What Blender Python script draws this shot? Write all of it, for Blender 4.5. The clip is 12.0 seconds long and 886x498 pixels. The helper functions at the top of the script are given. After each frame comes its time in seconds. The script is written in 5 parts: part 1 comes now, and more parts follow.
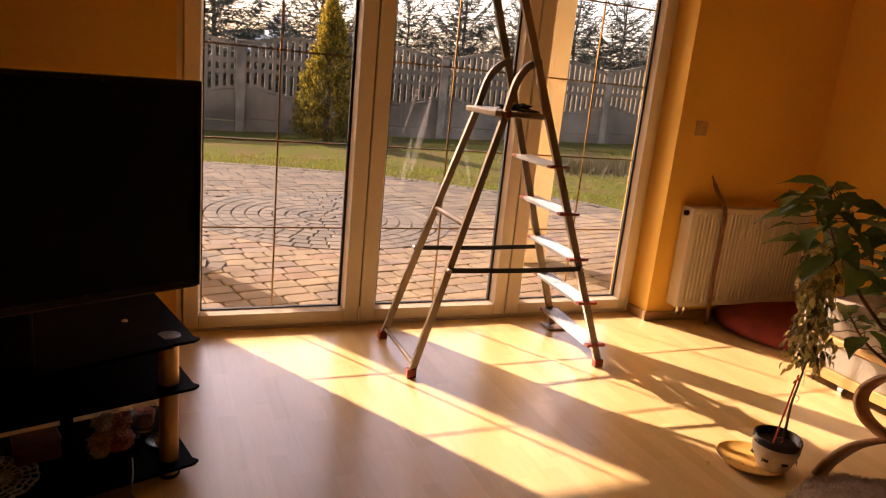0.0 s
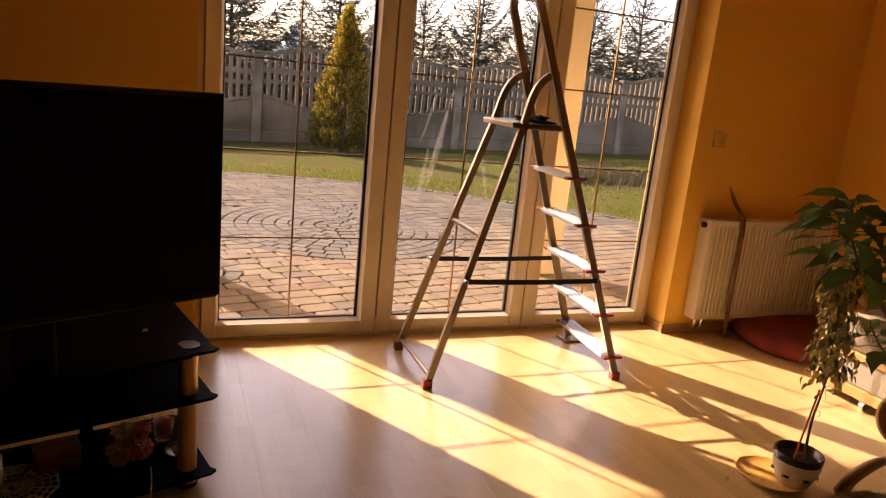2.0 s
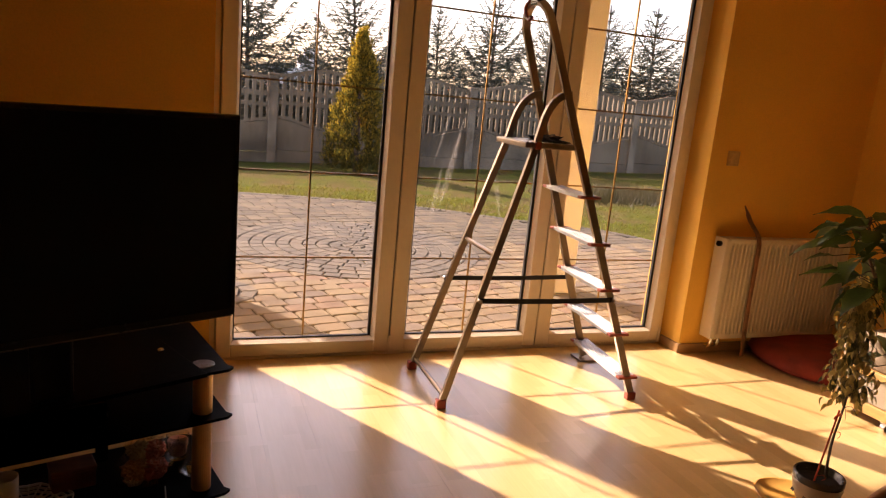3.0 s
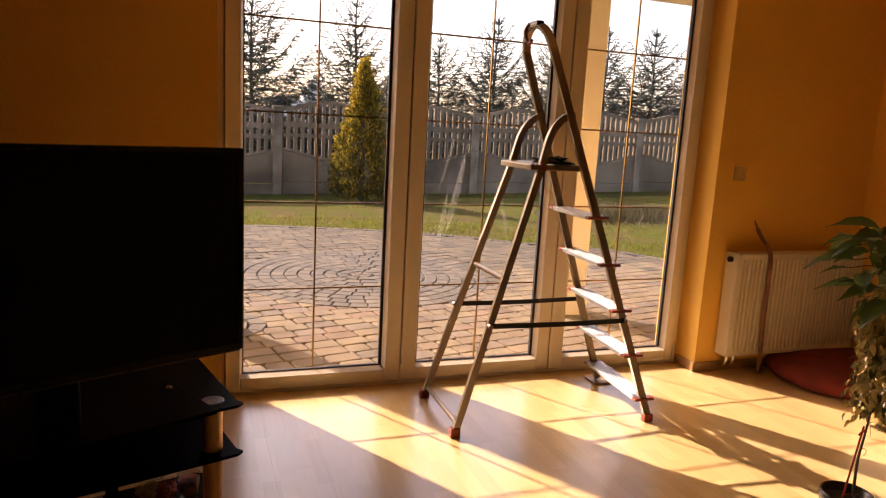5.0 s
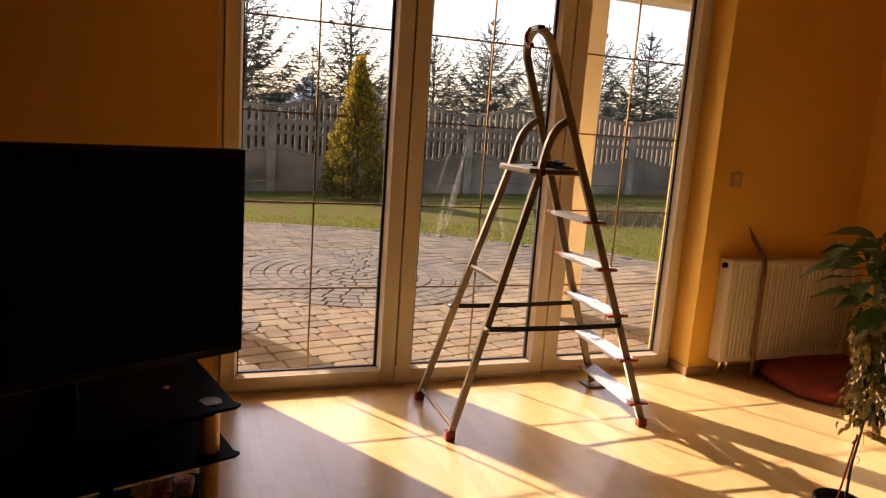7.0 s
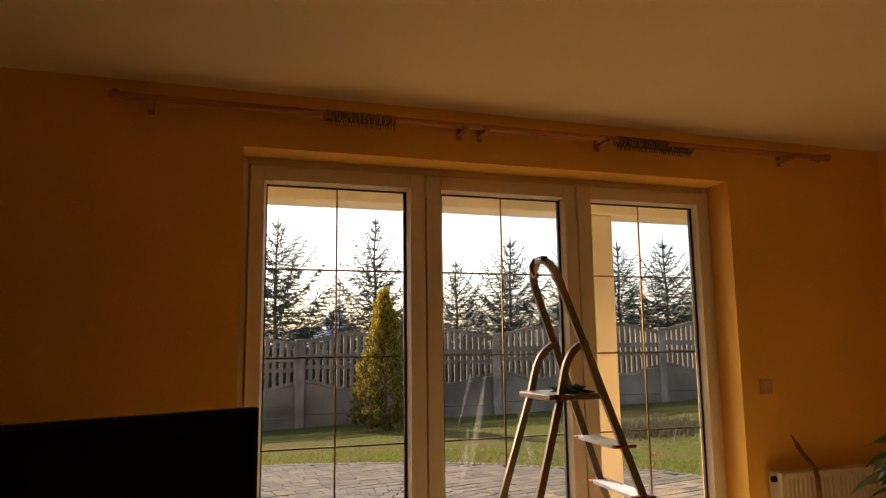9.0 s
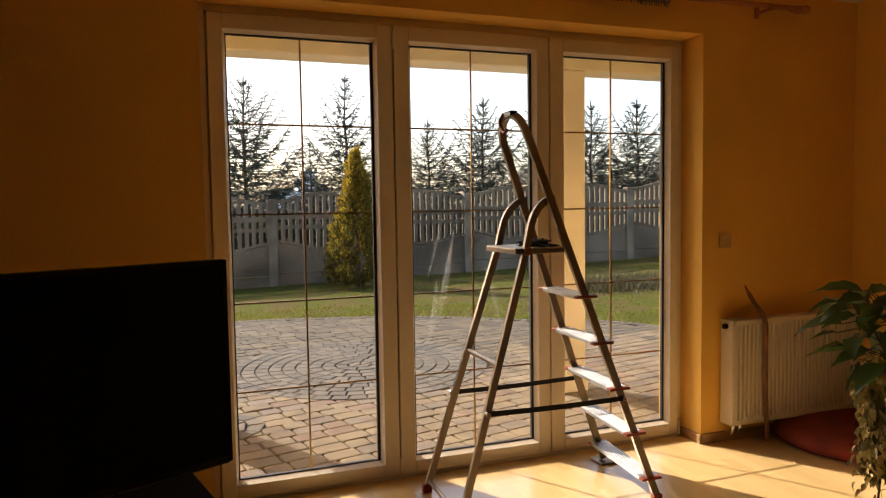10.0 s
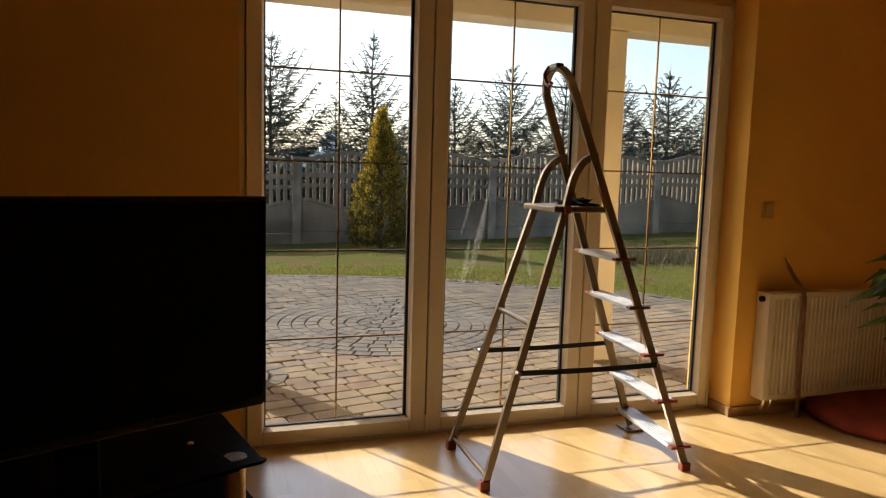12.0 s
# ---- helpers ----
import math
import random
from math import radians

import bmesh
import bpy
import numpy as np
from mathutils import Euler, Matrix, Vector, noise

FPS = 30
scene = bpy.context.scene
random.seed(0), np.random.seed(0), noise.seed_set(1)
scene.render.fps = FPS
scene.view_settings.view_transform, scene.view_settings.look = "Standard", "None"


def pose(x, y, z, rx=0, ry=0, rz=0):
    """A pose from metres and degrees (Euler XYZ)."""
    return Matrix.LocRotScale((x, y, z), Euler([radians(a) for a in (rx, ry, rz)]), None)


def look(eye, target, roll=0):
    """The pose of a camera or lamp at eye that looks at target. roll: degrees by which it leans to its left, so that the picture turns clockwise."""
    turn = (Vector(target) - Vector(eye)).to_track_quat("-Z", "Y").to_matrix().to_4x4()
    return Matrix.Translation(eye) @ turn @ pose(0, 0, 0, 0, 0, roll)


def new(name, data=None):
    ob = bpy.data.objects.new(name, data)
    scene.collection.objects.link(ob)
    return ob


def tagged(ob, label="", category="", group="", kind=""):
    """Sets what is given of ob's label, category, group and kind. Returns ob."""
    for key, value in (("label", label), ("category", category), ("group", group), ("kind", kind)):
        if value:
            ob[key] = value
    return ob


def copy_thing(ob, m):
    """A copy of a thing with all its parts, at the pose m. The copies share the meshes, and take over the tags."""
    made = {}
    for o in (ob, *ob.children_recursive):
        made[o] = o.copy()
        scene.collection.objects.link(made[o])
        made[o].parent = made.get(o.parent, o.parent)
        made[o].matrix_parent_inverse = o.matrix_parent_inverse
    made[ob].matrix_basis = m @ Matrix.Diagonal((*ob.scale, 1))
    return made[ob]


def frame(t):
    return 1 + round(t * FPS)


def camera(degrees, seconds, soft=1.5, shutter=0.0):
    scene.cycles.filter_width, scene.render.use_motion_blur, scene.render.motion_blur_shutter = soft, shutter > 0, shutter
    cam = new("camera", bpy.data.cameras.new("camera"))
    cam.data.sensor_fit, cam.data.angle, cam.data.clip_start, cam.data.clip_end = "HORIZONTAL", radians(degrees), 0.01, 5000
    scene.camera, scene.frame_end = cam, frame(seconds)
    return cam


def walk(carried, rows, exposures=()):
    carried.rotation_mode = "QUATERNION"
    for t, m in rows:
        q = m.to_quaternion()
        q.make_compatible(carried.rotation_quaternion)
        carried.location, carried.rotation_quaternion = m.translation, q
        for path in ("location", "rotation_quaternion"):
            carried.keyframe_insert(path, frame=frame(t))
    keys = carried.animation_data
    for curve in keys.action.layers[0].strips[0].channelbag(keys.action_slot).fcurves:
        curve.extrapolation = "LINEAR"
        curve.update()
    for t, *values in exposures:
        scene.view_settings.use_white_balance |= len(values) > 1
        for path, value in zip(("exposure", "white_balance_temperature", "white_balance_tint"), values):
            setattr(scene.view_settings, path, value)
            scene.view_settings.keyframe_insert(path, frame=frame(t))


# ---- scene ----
cam = camera(65.2, 12.0, soft=1.2)
PATH = [
    (0, (-0.54, -3.33, 1.305), (0.229, -1.55, 0.816), 5.7),
    (0.5, (-0.546, -3.337, 1.306), (0.21, -1.544, 0.843), 5.7),
    (1, (-0.54, -3.333, 1.297), (0.201, -1.549, 0.778), 5.0),
    (1.5, (-0.543, -3.322, 1.304), (0.196, -1.541, 0.773), 5.5),
    (2, (-0.554, -3.326, 1.309), (0.179, -1.524, 0.844), 5.7),
    (2.5, (-0.559, -3.314, 1.311), (0.184, -1.522, 0.827), 5.8),
    (3, (-0.556, -3.33, 1.309), (0.14, -1.502, 0.895), 5.3),
    (3.2, (-0.54, -3.334, 1.307), (0.135, -1.49, 0.927), 4.1),
    (4.8, (-0.553, -3.309, 1.329), (0.121, -1.465, 0.948), 3.2),
    (5, (-0.547, -3.308, 1.307), (0.127, -1.457, 0.963), 3.1),
    (5.5, (-0.544, -3.316, 1.311), (0.136, -1.474, 0.928), 3.3),
    (6, (-0.566, -3.311, 1.309), (0.141, -1.471, 0.967), 4.8),
    (6.5, (-0.553, -3.317, 1.312), (0.137, -1.47, 0.977), 4.1),
    (6.7, (-0.562, -3.308, 1.321), (0.136, -1.465, 0.975), 4.1),
    (8.3, (-0.591, -3.259, 1.302), (0.074, -1.381, 1.126), 2.7),
    (8.5, (-0.598, -3.234, 1.317), (0.012, -1.329, 1.331), 2.2),
    (9, (-0.529, -3.339, 1.383), (0.077, -1.453, 1.662), -0.7),
    (9.5, (-0.496, -3.355, 1.364), (0.202, -1.486, 1.502), -0.3),
    (10, (-0.506, -3.337, 1.358), (0.173, -1.46, 1.238), -0.9),
    (10.5, (-0.531, -3.298, 1.31), (0.172, -1.443, 1.054), 1.6),
    (11, (-0.534, -3.287, 1.314), (0.146, -1.421, 1.073), 1.3),
    (11.5, (-0.559, -3.306, 1.31), (0.097, -1.433, 1.059), 1.9),
    (12, (-0.552, -3.251, 1.295), (0.073, -1.364, 1.081), 1.6),
]
EXPOSURES = [(0.0, 1.70, 7900, 33), (3.0, 1.65, 7750, 31), (6.5, 1.49, 7450, 27), (8.5, 1.33, 7150, 18), (9.5, 1.33, 7050, 16), (10.5, 1.19, 6600, 11), (12.0, 1.07, 6400, 9)]
walk(cam, [(t, look(eye, target, roll)) for t, eye, target, roll in PATH], EXPOSURES)

# ---- world, sun ----
SUN = Vector((-0.77, 1.31, 1.0)).normalized()
world = bpy.data.worlds.new("sky")
scene.world = world
world.use_nodes = True
wn = world.node_tree.nodes
sky = wn.new("ShaderNodeTexSky")
sky.sky_type = "NISHITA"
sky.sun_disc = False
sky.sun_elevation = math.asin(SUN.z)
sky.sun_rotation = math.atan2(SUN.x, SUN.y)
sky.air_density, sky.dust_density, sky.ozone_density = 1.0, 2.6, 0.8
wn["Background"].inputs["Strength"].default_value = 0.125
world.node_tree.links.new(sky.outputs["Color"], wn["Background"].inputs["Color"])
sun_lamp = bpy.data.lights.new("sun", "SUN")
sun_lamp.energy, sun_lamp.angle, sun_lamp.color = 3.55, radians(0.75), (1.0, 0.92, 0.80)
sun_ob = new("sun", sun_lamp)
sun_ob.matrix_world = look(SUN * 40, (0, 0, 0))


# ---- building helpers ----
def part(name, bm, material, parent=None, label="", smooth=False):
    me = bpy.data.meshes.new(name)
    bmesh.ops.recalc_face_normals(bm, faces=bm.faces)
    bm.to_mesh(me)
    bm.free()
    return mesh_part(name, me, material, parent, label, smooth)


def mesh_part(name, me, material, parent=None, label="", smooth=False):
    if material is not None and not me.materials:
        me.materials.append(material)
    if smooth:
        me.shade_smooth()
    ob = new(name, me)
    if parent is not None:
        ob.parent = parent
    if label:
        ob["label"] = label
    return ob


def empty(name, label, category, m=None, group="", kind=""):
    ob = new(name)
    if m is not None:
        ob.matrix_world = m
    return tagged(ob, label, category, group, kind)


def box(bm, x0, x1, y0, y1, z0, z1, bevel=0.0, m=None):
    geo = bmesh.ops.create_cube(bm, size=1.0)
    vs = geo["verts"]
    for v in vs:
        v.co = Vector((x0 + (v.co.x + 0.5) * (x1 - x0), y0 + (v.co.y + 0.5) * (y1 - y0), z0 + (v.co.z + 0.5) * (z1 - z0)))
    if m is not None:
        bmesh.ops.transform(bm, matrix=m, verts=vs)
    if bevel > 0:
        edges = list({e for v in vs for e in v.link_edges})
        bmesh.ops.bevel(bm, geom=edges, offset=bevel, segments=2, affect="EDGES", profile=0.5)
    return bm


def boxed(*a, **k):
    return box(bmesh.new(), *a, **k)


def bezier(pts, n):
    """A smooth line of n points through the points given."""
    pts = [Vector(p) for p in pts]
    out = []
    ext = [2 * pts[0] - pts[1]] + pts + [2 * pts[-1] - pts[-2]]
    segs = len(pts) - 1
    for i in range(n):
        u = i / (n - 1) * segs
        s = min(int(u), segs - 1)
        f = u - s
        a, b, c, d = ext[s : s + 4]
        out.append(0.5 * (2 * b + (c - a) * f + (2 * a - 5 * b + 4 * c - d) * f * f + (3 * b - a - 3 * c + d) * f ** 3))
    return out


def tube(bm, pts, radius, n=8, flat=1.0, side=None, caps=True):
    """A pipe along pts. radius: a number or one for each point. flat: the ratio of its two widths; side: the way the wide one lies."""
    pts = [Vector(p) for p in pts]
    rs = radius if isinstance(radius, (list, tuple)) else [radius] * len(pts)
    rings, up = [], None
    for i, p in enumerate(pts):
        way = (pts[min(i + 1, len(pts) - 1)] - pts[max(i - 1, 0)]).normalized()
        if side is not None:
            u = Vector(side)
        elif up is None:
            u = Vector((0, 0, 1)) if abs(way.z) < 0.9 else Vector((1, 0, 0))
        else:
            u = up
        u = (u - way * u.dot(way)).normalized()
        up = u
        w = way.cross(u)
        rings.append([bm.verts.new(p + rs[i] * (u * math.cos(2 * math.pi * (k + 0.5) / n) + flat * w * math.sin(2 * math.pi * (k + 0.5) / n))) for k in range(n)])
    for a, b in zip(rings, rings[1:]):
        for k in range(n):
            bm.faces.new((a[k], a[(k + 1) % n], b[(k + 1) % n], b[k]))
    if caps:
        bm.faces.new(rings[0][::-1])
        bm.faces.new(rings[-1])
    return bm


def bar(bm, a, b, wide, thick, side):
    """A straight bar of rectangular section from a to b; side: the way its wide faces span."""
    a, b = Vector(a), Vector(b)
    way = (b - a).normalized()
    u = Vector(side)
    u = (u - way * u.dot(way)).normalized() * wide / 2
    w = way.cross(u).normalized() * thick / 2
    v = [bm.verts.new(p + s * u + q * w) for p in (a, b) for s, q in ((-1, -1), (1, -1), (1, 1), (-1, 1))]
    for f in ((0, 1, 2, 3), (7, 6, 5, 4), (0, 4, 5, 1), (1, 5, 6, 2), (2, 6, 7, 3), (3, 7, 4, 0)):
        bm.faces.new([v[i] for i in f])
    return bm


def lathe(bm, profile, n=32, at=(0, 0, 0)):
    rings = []
    for r, z in profile:
        rings.append([bm.verts.new((at[0] + max(r, 1e-4) * math.cos(2 * math.pi * k / n), at[1] + max(r, 1e-4) * math.sin(2 * math.pi * k / n), at[2] + z)) for k in range(n)])
    for a, b in zip(rings, rings[1:]):
        for k in range(n):
            bm.faces.new((a[k], a[(k + 1) % n], b[(k + 1) % n], b[k]))
    return bm


# ---- materials ----
def material(name, colour, rough=0.6, metal=0.0, vary=0.12, scale=6.0, fine=60.0, bump=0.1, spec=0.5, colour2=None, per="", detail_stretch=(1, 1, 1)):
    """A surface with two sizes of variation and fine relief. per: 'object' or 'island' for pieces that differ in tone."""
    m = bpy.data.materials.new(name)
    m.use_nodes = True
    nt = m.node_tree
    n, l = nt.nodes, nt.links
    b = n["Principled BSDF"]
    tc = n.new("ShaderNodeNewGeometry")
    mp = n.new("ShaderNodeMapping")
    mp.inputs["Scale"].default_value = detail_stretch
    l.new(tc.outputs["Position"], mp.inputs["Vector"])
    big = n.new("ShaderNodeTexNoise")
    big.inputs["Scale"].default_value, big.inputs["Detail"].default_value = scale, 4
    small = n.new("ShaderNodeTexNoise")
    small.inputs["Scale"].default_value, small.inputs["Detail"].default_value = fine, 5
    for x in (big, small):
        l.new(mp.outputs["Vector"], x.inputs["Vector"])
    add = n.new("ShaderNodeMath")
    add.operation = "ADD"
    l.new(big.outputs["Fac"], add.inputs[0])
    half = n.new("ShaderNodeMath")
    half.operation = "MULTIPLY_ADD"
    half.inputs[1].default_value, half.inputs[2].default_value = 0.5, -0.25
    l.new(small.outputs["Fac"], half.inputs[0])
    l.new(half.outputs[0], add.inputs[1])
    ramp = n.new("ShaderNodeValToRGB")
    c = Vector(colour)
    c2 = Vector(colour2) if colour2 else c * (1 - 2 * vary)
    c1 = c if colour2 else c * (1 + vary)
    ramp.color_ramp.elements[0].position, ramp.color_ramp.elements[1].position = 0.3, 0.7
    ramp.color_ramp.elements[0].color = (*c2, 1)
    ramp.color_ramp.elements[1].color = (*[min(v, 0.95) for v in c1], 1)
    if per:
        info = n.new("ShaderNodeObjectInfo" if per == "object" else "ShaderNodeNewGeometry")
        key = info.outputs["Random"] if per == "object" else info.outputs["Random Per Island"]
        mix = n.new("ShaderNodeMath")
        mix.operation = "MULTIPLY_ADD"
        mix.inputs[1].default_value = 0.45
        l.new(key, mix.inputs[0])
        sub = n.new("ShaderNodeMath")
        sub.operation = "MULTIPLY_ADD"
        sub.inputs[1].default_value, sub.inputs[2].default_value = 0.6, -0.03
        l.new(add.outputs[0], sub.inputs[0])
        l.new(sub.outputs[0], mix.inputs[2])
        l.new(mix.outputs[0], ramp.inputs["Fac"])
    else:
        l.new(add.outputs[0], ramp.inputs["Fac"])
    l.new(ramp.outputs["Color"], b.inputs["Base Color"])
    b.inputs["Metallic"].default_value = metal
    b.inputs["Specular IOR Level"].default_value = spec
    rr = n.new("ShaderNodeMapRange")
    rr.inputs["To Min"].default_value, rr.inputs["To Max"].default_value = max(rough - 0.08, 0.02), min(rough + 0.08, 1)
    l.new(small.outputs["Fac"], rr.inputs["Value"])
    l.new(rr.outputs[0], b.inputs["Roughness"])
    if bump:
        bp = n.new("ShaderNodeBump")
        bp.inputs["Strength"].default_value, bp.inputs["Distance"].default_value = bump, 0.01
        l.new(small.outputs["Fac"], bp.inputs["Height"])
        l.new(bp.outputs[0], b.inputs["Normal"])
    return m


def leafy(name, colour, colour2, rough=0.5, through_light=0.35):
    """Foliage: two tones by leaf, some light coming through."""
    m = material(name, colour, rough, 0, 0.1, 8, 80, 0.15, 0.4, colour2, "island")
    nt = m.node_tree
    n, l = nt.nodes, nt.links
    t = n.new("ShaderNodeBsdfTranslucent")
    ramp = [x for x in n if x.type == "VALTORGB"][0]
    l.new(ramp.outputs["Color"], t.inputs["Color"])
    mx = n.new("ShaderNodeMixShader")
    mx.inputs[0].default_value = through_light
    l.new(n["Principled BSDF"].outputs[0], mx.inputs[1])
    l.new(t.outputs[0], mx.inputs[2])
    l.new(mx.outputs[0], n["Material Output"].inputs["Surface"])
    return m


def glassy(name, tint=(1, 1, 1), gloss=0.02, ior=1.45):
    m = bpy.data.materials.new(name)
    m.use_nodes = True
    nt = m.node_tree
    n, l = nt.nodes, nt.links
    n.remove(n["Principled BSDF"])
    a, g, f, mx = n.new("ShaderNodeBsdfTransparent"), n.new("ShaderNodeBsdfGlossy"), n.new("ShaderNodeLayerWeight"), n.new("ShaderNodeMixShader")
    p5, k = n.new("ShaderNodeMath"), n.new("ShaderNodeMath")
    p5.operation, p5.inputs[1].default_value = "POWER", 4.0
    k.operation, k.inputs[1].default_value, k.inputs[2].default_value = "MULTIPLY_ADD", 0.8, ((ior - 1) / (ior + 1)) ** 2
    a.inputs["Color"].default_value = (*tint, 1)
    g.inputs["Roughness"].default_value = gloss
    f.inputs["Blend"].default_value = 0.5
    l.new(f.outputs["Facing"], p5.inputs[0])
    l.new(p5.outputs[0], k.inputs[0])
    l.new(k.outputs[0], mx.inputs[0])
    l.new(a.outputs[0], mx.inputs[1])
    l.new(g.outputs[0], mx.inputs[2])
    l.new(mx.outputs[0], n["Material Output"].inputs["Surface"])
    return m


def laminate():
    """Beech strip flooring: strips 65 mm wide in staggered lengths, with grain along y."""
    m = bpy.data.materials.new("beech_laminate")
    m.use_nodes = True
    nt = m.node_tree
    n, l = nt.nodes, nt.links
    b = n["Principled BSDF"]
    geo = n.new("ShaderNodeNewGeometry")
    sep = n.new("ShaderNodeSeparateXYZ")
    l.new(geo.outputs["Position"], sep.inputs[0])

    def maths(op, a, bb):
        x = n.new("ShaderNodeMath")
        x.operation = op
        for i, v in enumerate((a, bb)):
            if v is None:
                continue
            if isinstance(v, (int, float)):
                x.inputs[i].default_value = v
            else:
                l.new(v, x.inputs[i])
        return x.outputs[0]

    row = maths("FLOOR", maths("DIVIDE", sep.outputs["X"], 0.065), None)
    w1 = n.new("ShaderNodeTexWhiteNoise")
    w1.noise_dimensions = "1D"
    l.new(row, w1.inputs["W"])
    shifted = maths("ADD", sep.outputs["Y"], maths("MULTIPLY", w1.outputs["Value"], 3.0))
    cell = maths("FLOOR", maths("DIVIDE", shifted, 0.37), None)
    cmb = n.new("ShaderNodeCombineXYZ")
    l.new(row, cmb.inputs[0])
    l.new(cell, cmb.inputs[1])
    w2 = n.new("ShaderNodeTexWhiteNoise")
    w2.noise_dimensions = "2D"
    l.new(cmb.outputs[0], w2.inputs["Vector"])
    grain = n.new("ShaderNodeTexNoise")
    grain.inputs["Scale"].default_value, grain.inputs["Detail"].default_value = 14, 6
    mp = n.new("ShaderNodeMapping")
    mp.inputs["Scale"].default_value = (7, 0.5, 1)
    vadd = n.new("ShaderNodeVectorMath")
    l.new(geo.outputs["Position"], vadd.inputs[0])
    l.new(w2.outputs["Color"], vadd.inputs[1])
    l.new(vadd.outputs[0], mp.inputs["Vector"])
    l.new(mp.outputs[0], grain.inputs["Vector"])
    val = maths("ADD", maths("MULTIPLY", w2.outputs["Value"], 0.45), maths("ADD", maths("MULTIPLY", grain.outputs["Fac"], 0.42), 0.07))
    ramp = n.new("ShaderNodeValToRGB")
    ramp.color_ramp.elements[0].position, ramp.color_ramp.elements[0].color = 0.05, (0.60, 0.395, 0.155, 1)
    ramp.color_ramp.elements[1].position, ramp.color_ramp.elements[1].color = 0.95, (0.82, 0.59, 0.275, 1)
    l.new(val, ramp.inputs["Fac"])
    l.new(ramp.outputs["Color"], b.inputs["Base Color"])
    smear = n.new("ShaderNodeTexNoise")
    smear.inputs["Scale"].default_value, smear.inputs["Detail"].default_value = 3.0, 5
    l.new(geo.outputs["Position"], smear.inputs["Vector"])
    rr = n.new("ShaderNodeMapRange")
    rr.inputs["To Min"].default_value, rr.inputs["To Max"].default_value = 0.22, 0.42
    l.new(smear.outputs["Fac"], rr.inputs["Value"])
    l.new(rr.outputs[0], b.inputs["Roughness"])
    b.inputs["Coat Weight"].default_value, b.inputs["Coat Roughness"].default_value, b.inputs["Coat IOR"].default_value = 1.0, 0.24, 1.62
    bp = n.new("ShaderNodeBump")
    bp.inputs["Strength"].default_value, bp.inputs["Distance"].default_value = 0.04, 0.004
    l.new(grain.outputs["Fac"], bp.inputs["Height"])
    l.new(bp.outputs[0], b.inputs["Normal"])
    return m


M_WALL = material("orange_wall_paint", (0.89, 0.505, 0.10), 0.8, 0, 0.05, 1.2, 120, 0.12, 0.3)
M_CEIL = material("cream_ceiling_paint", (0.86, 0.70, 0.40), 0.9, 0, 0.03, 0.8, 140, 0.1, 0.2)
M_FLOOR = laminate()
M_PVC = material("white_window_plastic", (0.79, 0.68, 0.53), 0.35, 0, 0.03, 3, 40, 0.02)
M_SEAL = material("black_rubber_seal", (0.015, 0.014, 0.013), 0.6, 0, 0.1, 10, 80, 0.05)
M_GOLD = material("gilded_glazing_bar", (0.36, 0.21, 0.07), 0.34, 1.0, 0.08, 10, 90, 0.02)
M_GLASS = glassy("window_glass")
M_SKIRT = material("beech_skirting", (0.42, 0.24, 0.10), 0.45, 0, 0.12, 5, 60, 0.06, detail_stretch=(1, 1, 6))
M_ALU = material("ladder_aluminium", (0.34, 0.275, 0.215), 0.38, 1.0, 0.12, 9, 160, 0.05, detail_stretch=(1, 1, 0.3))
M_ALUSTEP = material("ribbed_step_aluminium", (0.47, 0.47, 0.47), 0.38, 0.85, 0.1, 9, 160, 0.05)
M_REDPLASTIC = material("orange_red_plastic", (0.27, 0.045, 0.018), 0.5, 0, 0.1, 12, 90, 0.05)
M_STRAP = material("black_webbing", (0.012, 0.011, 0.012), 0.8, 0, 0.15, 30, 400, 0.3)
M_BLACK = material("black_gloss_plastic", (0.005, 0.005, 0.005), 0.25, 0, 0.1, 4, 60, 0.01, 0.3)
M_SCREEN = material("dark_screen", (0.002, 0.002, 0.002), 0.45, 0, 0.05, 3, 50, 0.0, 0.08)
M_BLACKGLASS = material("black_tempered_glass", (0.002, 0.002, 0.002), 0.38, 0, 0.05, 3, 50, 0.0, 0.02)
M_CHROME = material("brushed_chrome", (0.75, 0.74, 0.72), 0.22, 1.0, 0.05, 12, 120, 0.03)
M_POLE = material("champagne_metal_pole", (0.60, 0.42, 0.24), 0.35, 0.6, 0.05, 8, 100, 0.02)
M_RAD = material("white_radiator_enamel", (0.68, 0.60, 0.47), 0.35, 0, 0.03, 4, 60, 0.02)
M_RENDER = material("cream_house_render", (0.80, 0.77, 0.66), 0.9, 0, 0.05, 2, 90, 0.3)
M_CONC = material("grey_cast_concrete", (0.205, 0.168, 0.120), 0.92, 0, 0.30, 1.1, 34, 0.5)

# ---- the room: floor, walls, ceiling ----
X0, X1, Y0, YW, YO, ZC = -3.2, 3.29, -6.0, -0.21, 0.16, 2.54
OX0, OX1, OZ = -0.453, 2.158, 2.282

floor = empty("floor", "beech strip laminate floor with a satin sheen", "floor", kind="structure")
part("subfloor", boxed(X0, X1, Y0, -0.047, -0.08, -0.012), material("screed", (0.3, 0.28, 0.25), 0.9), floor)

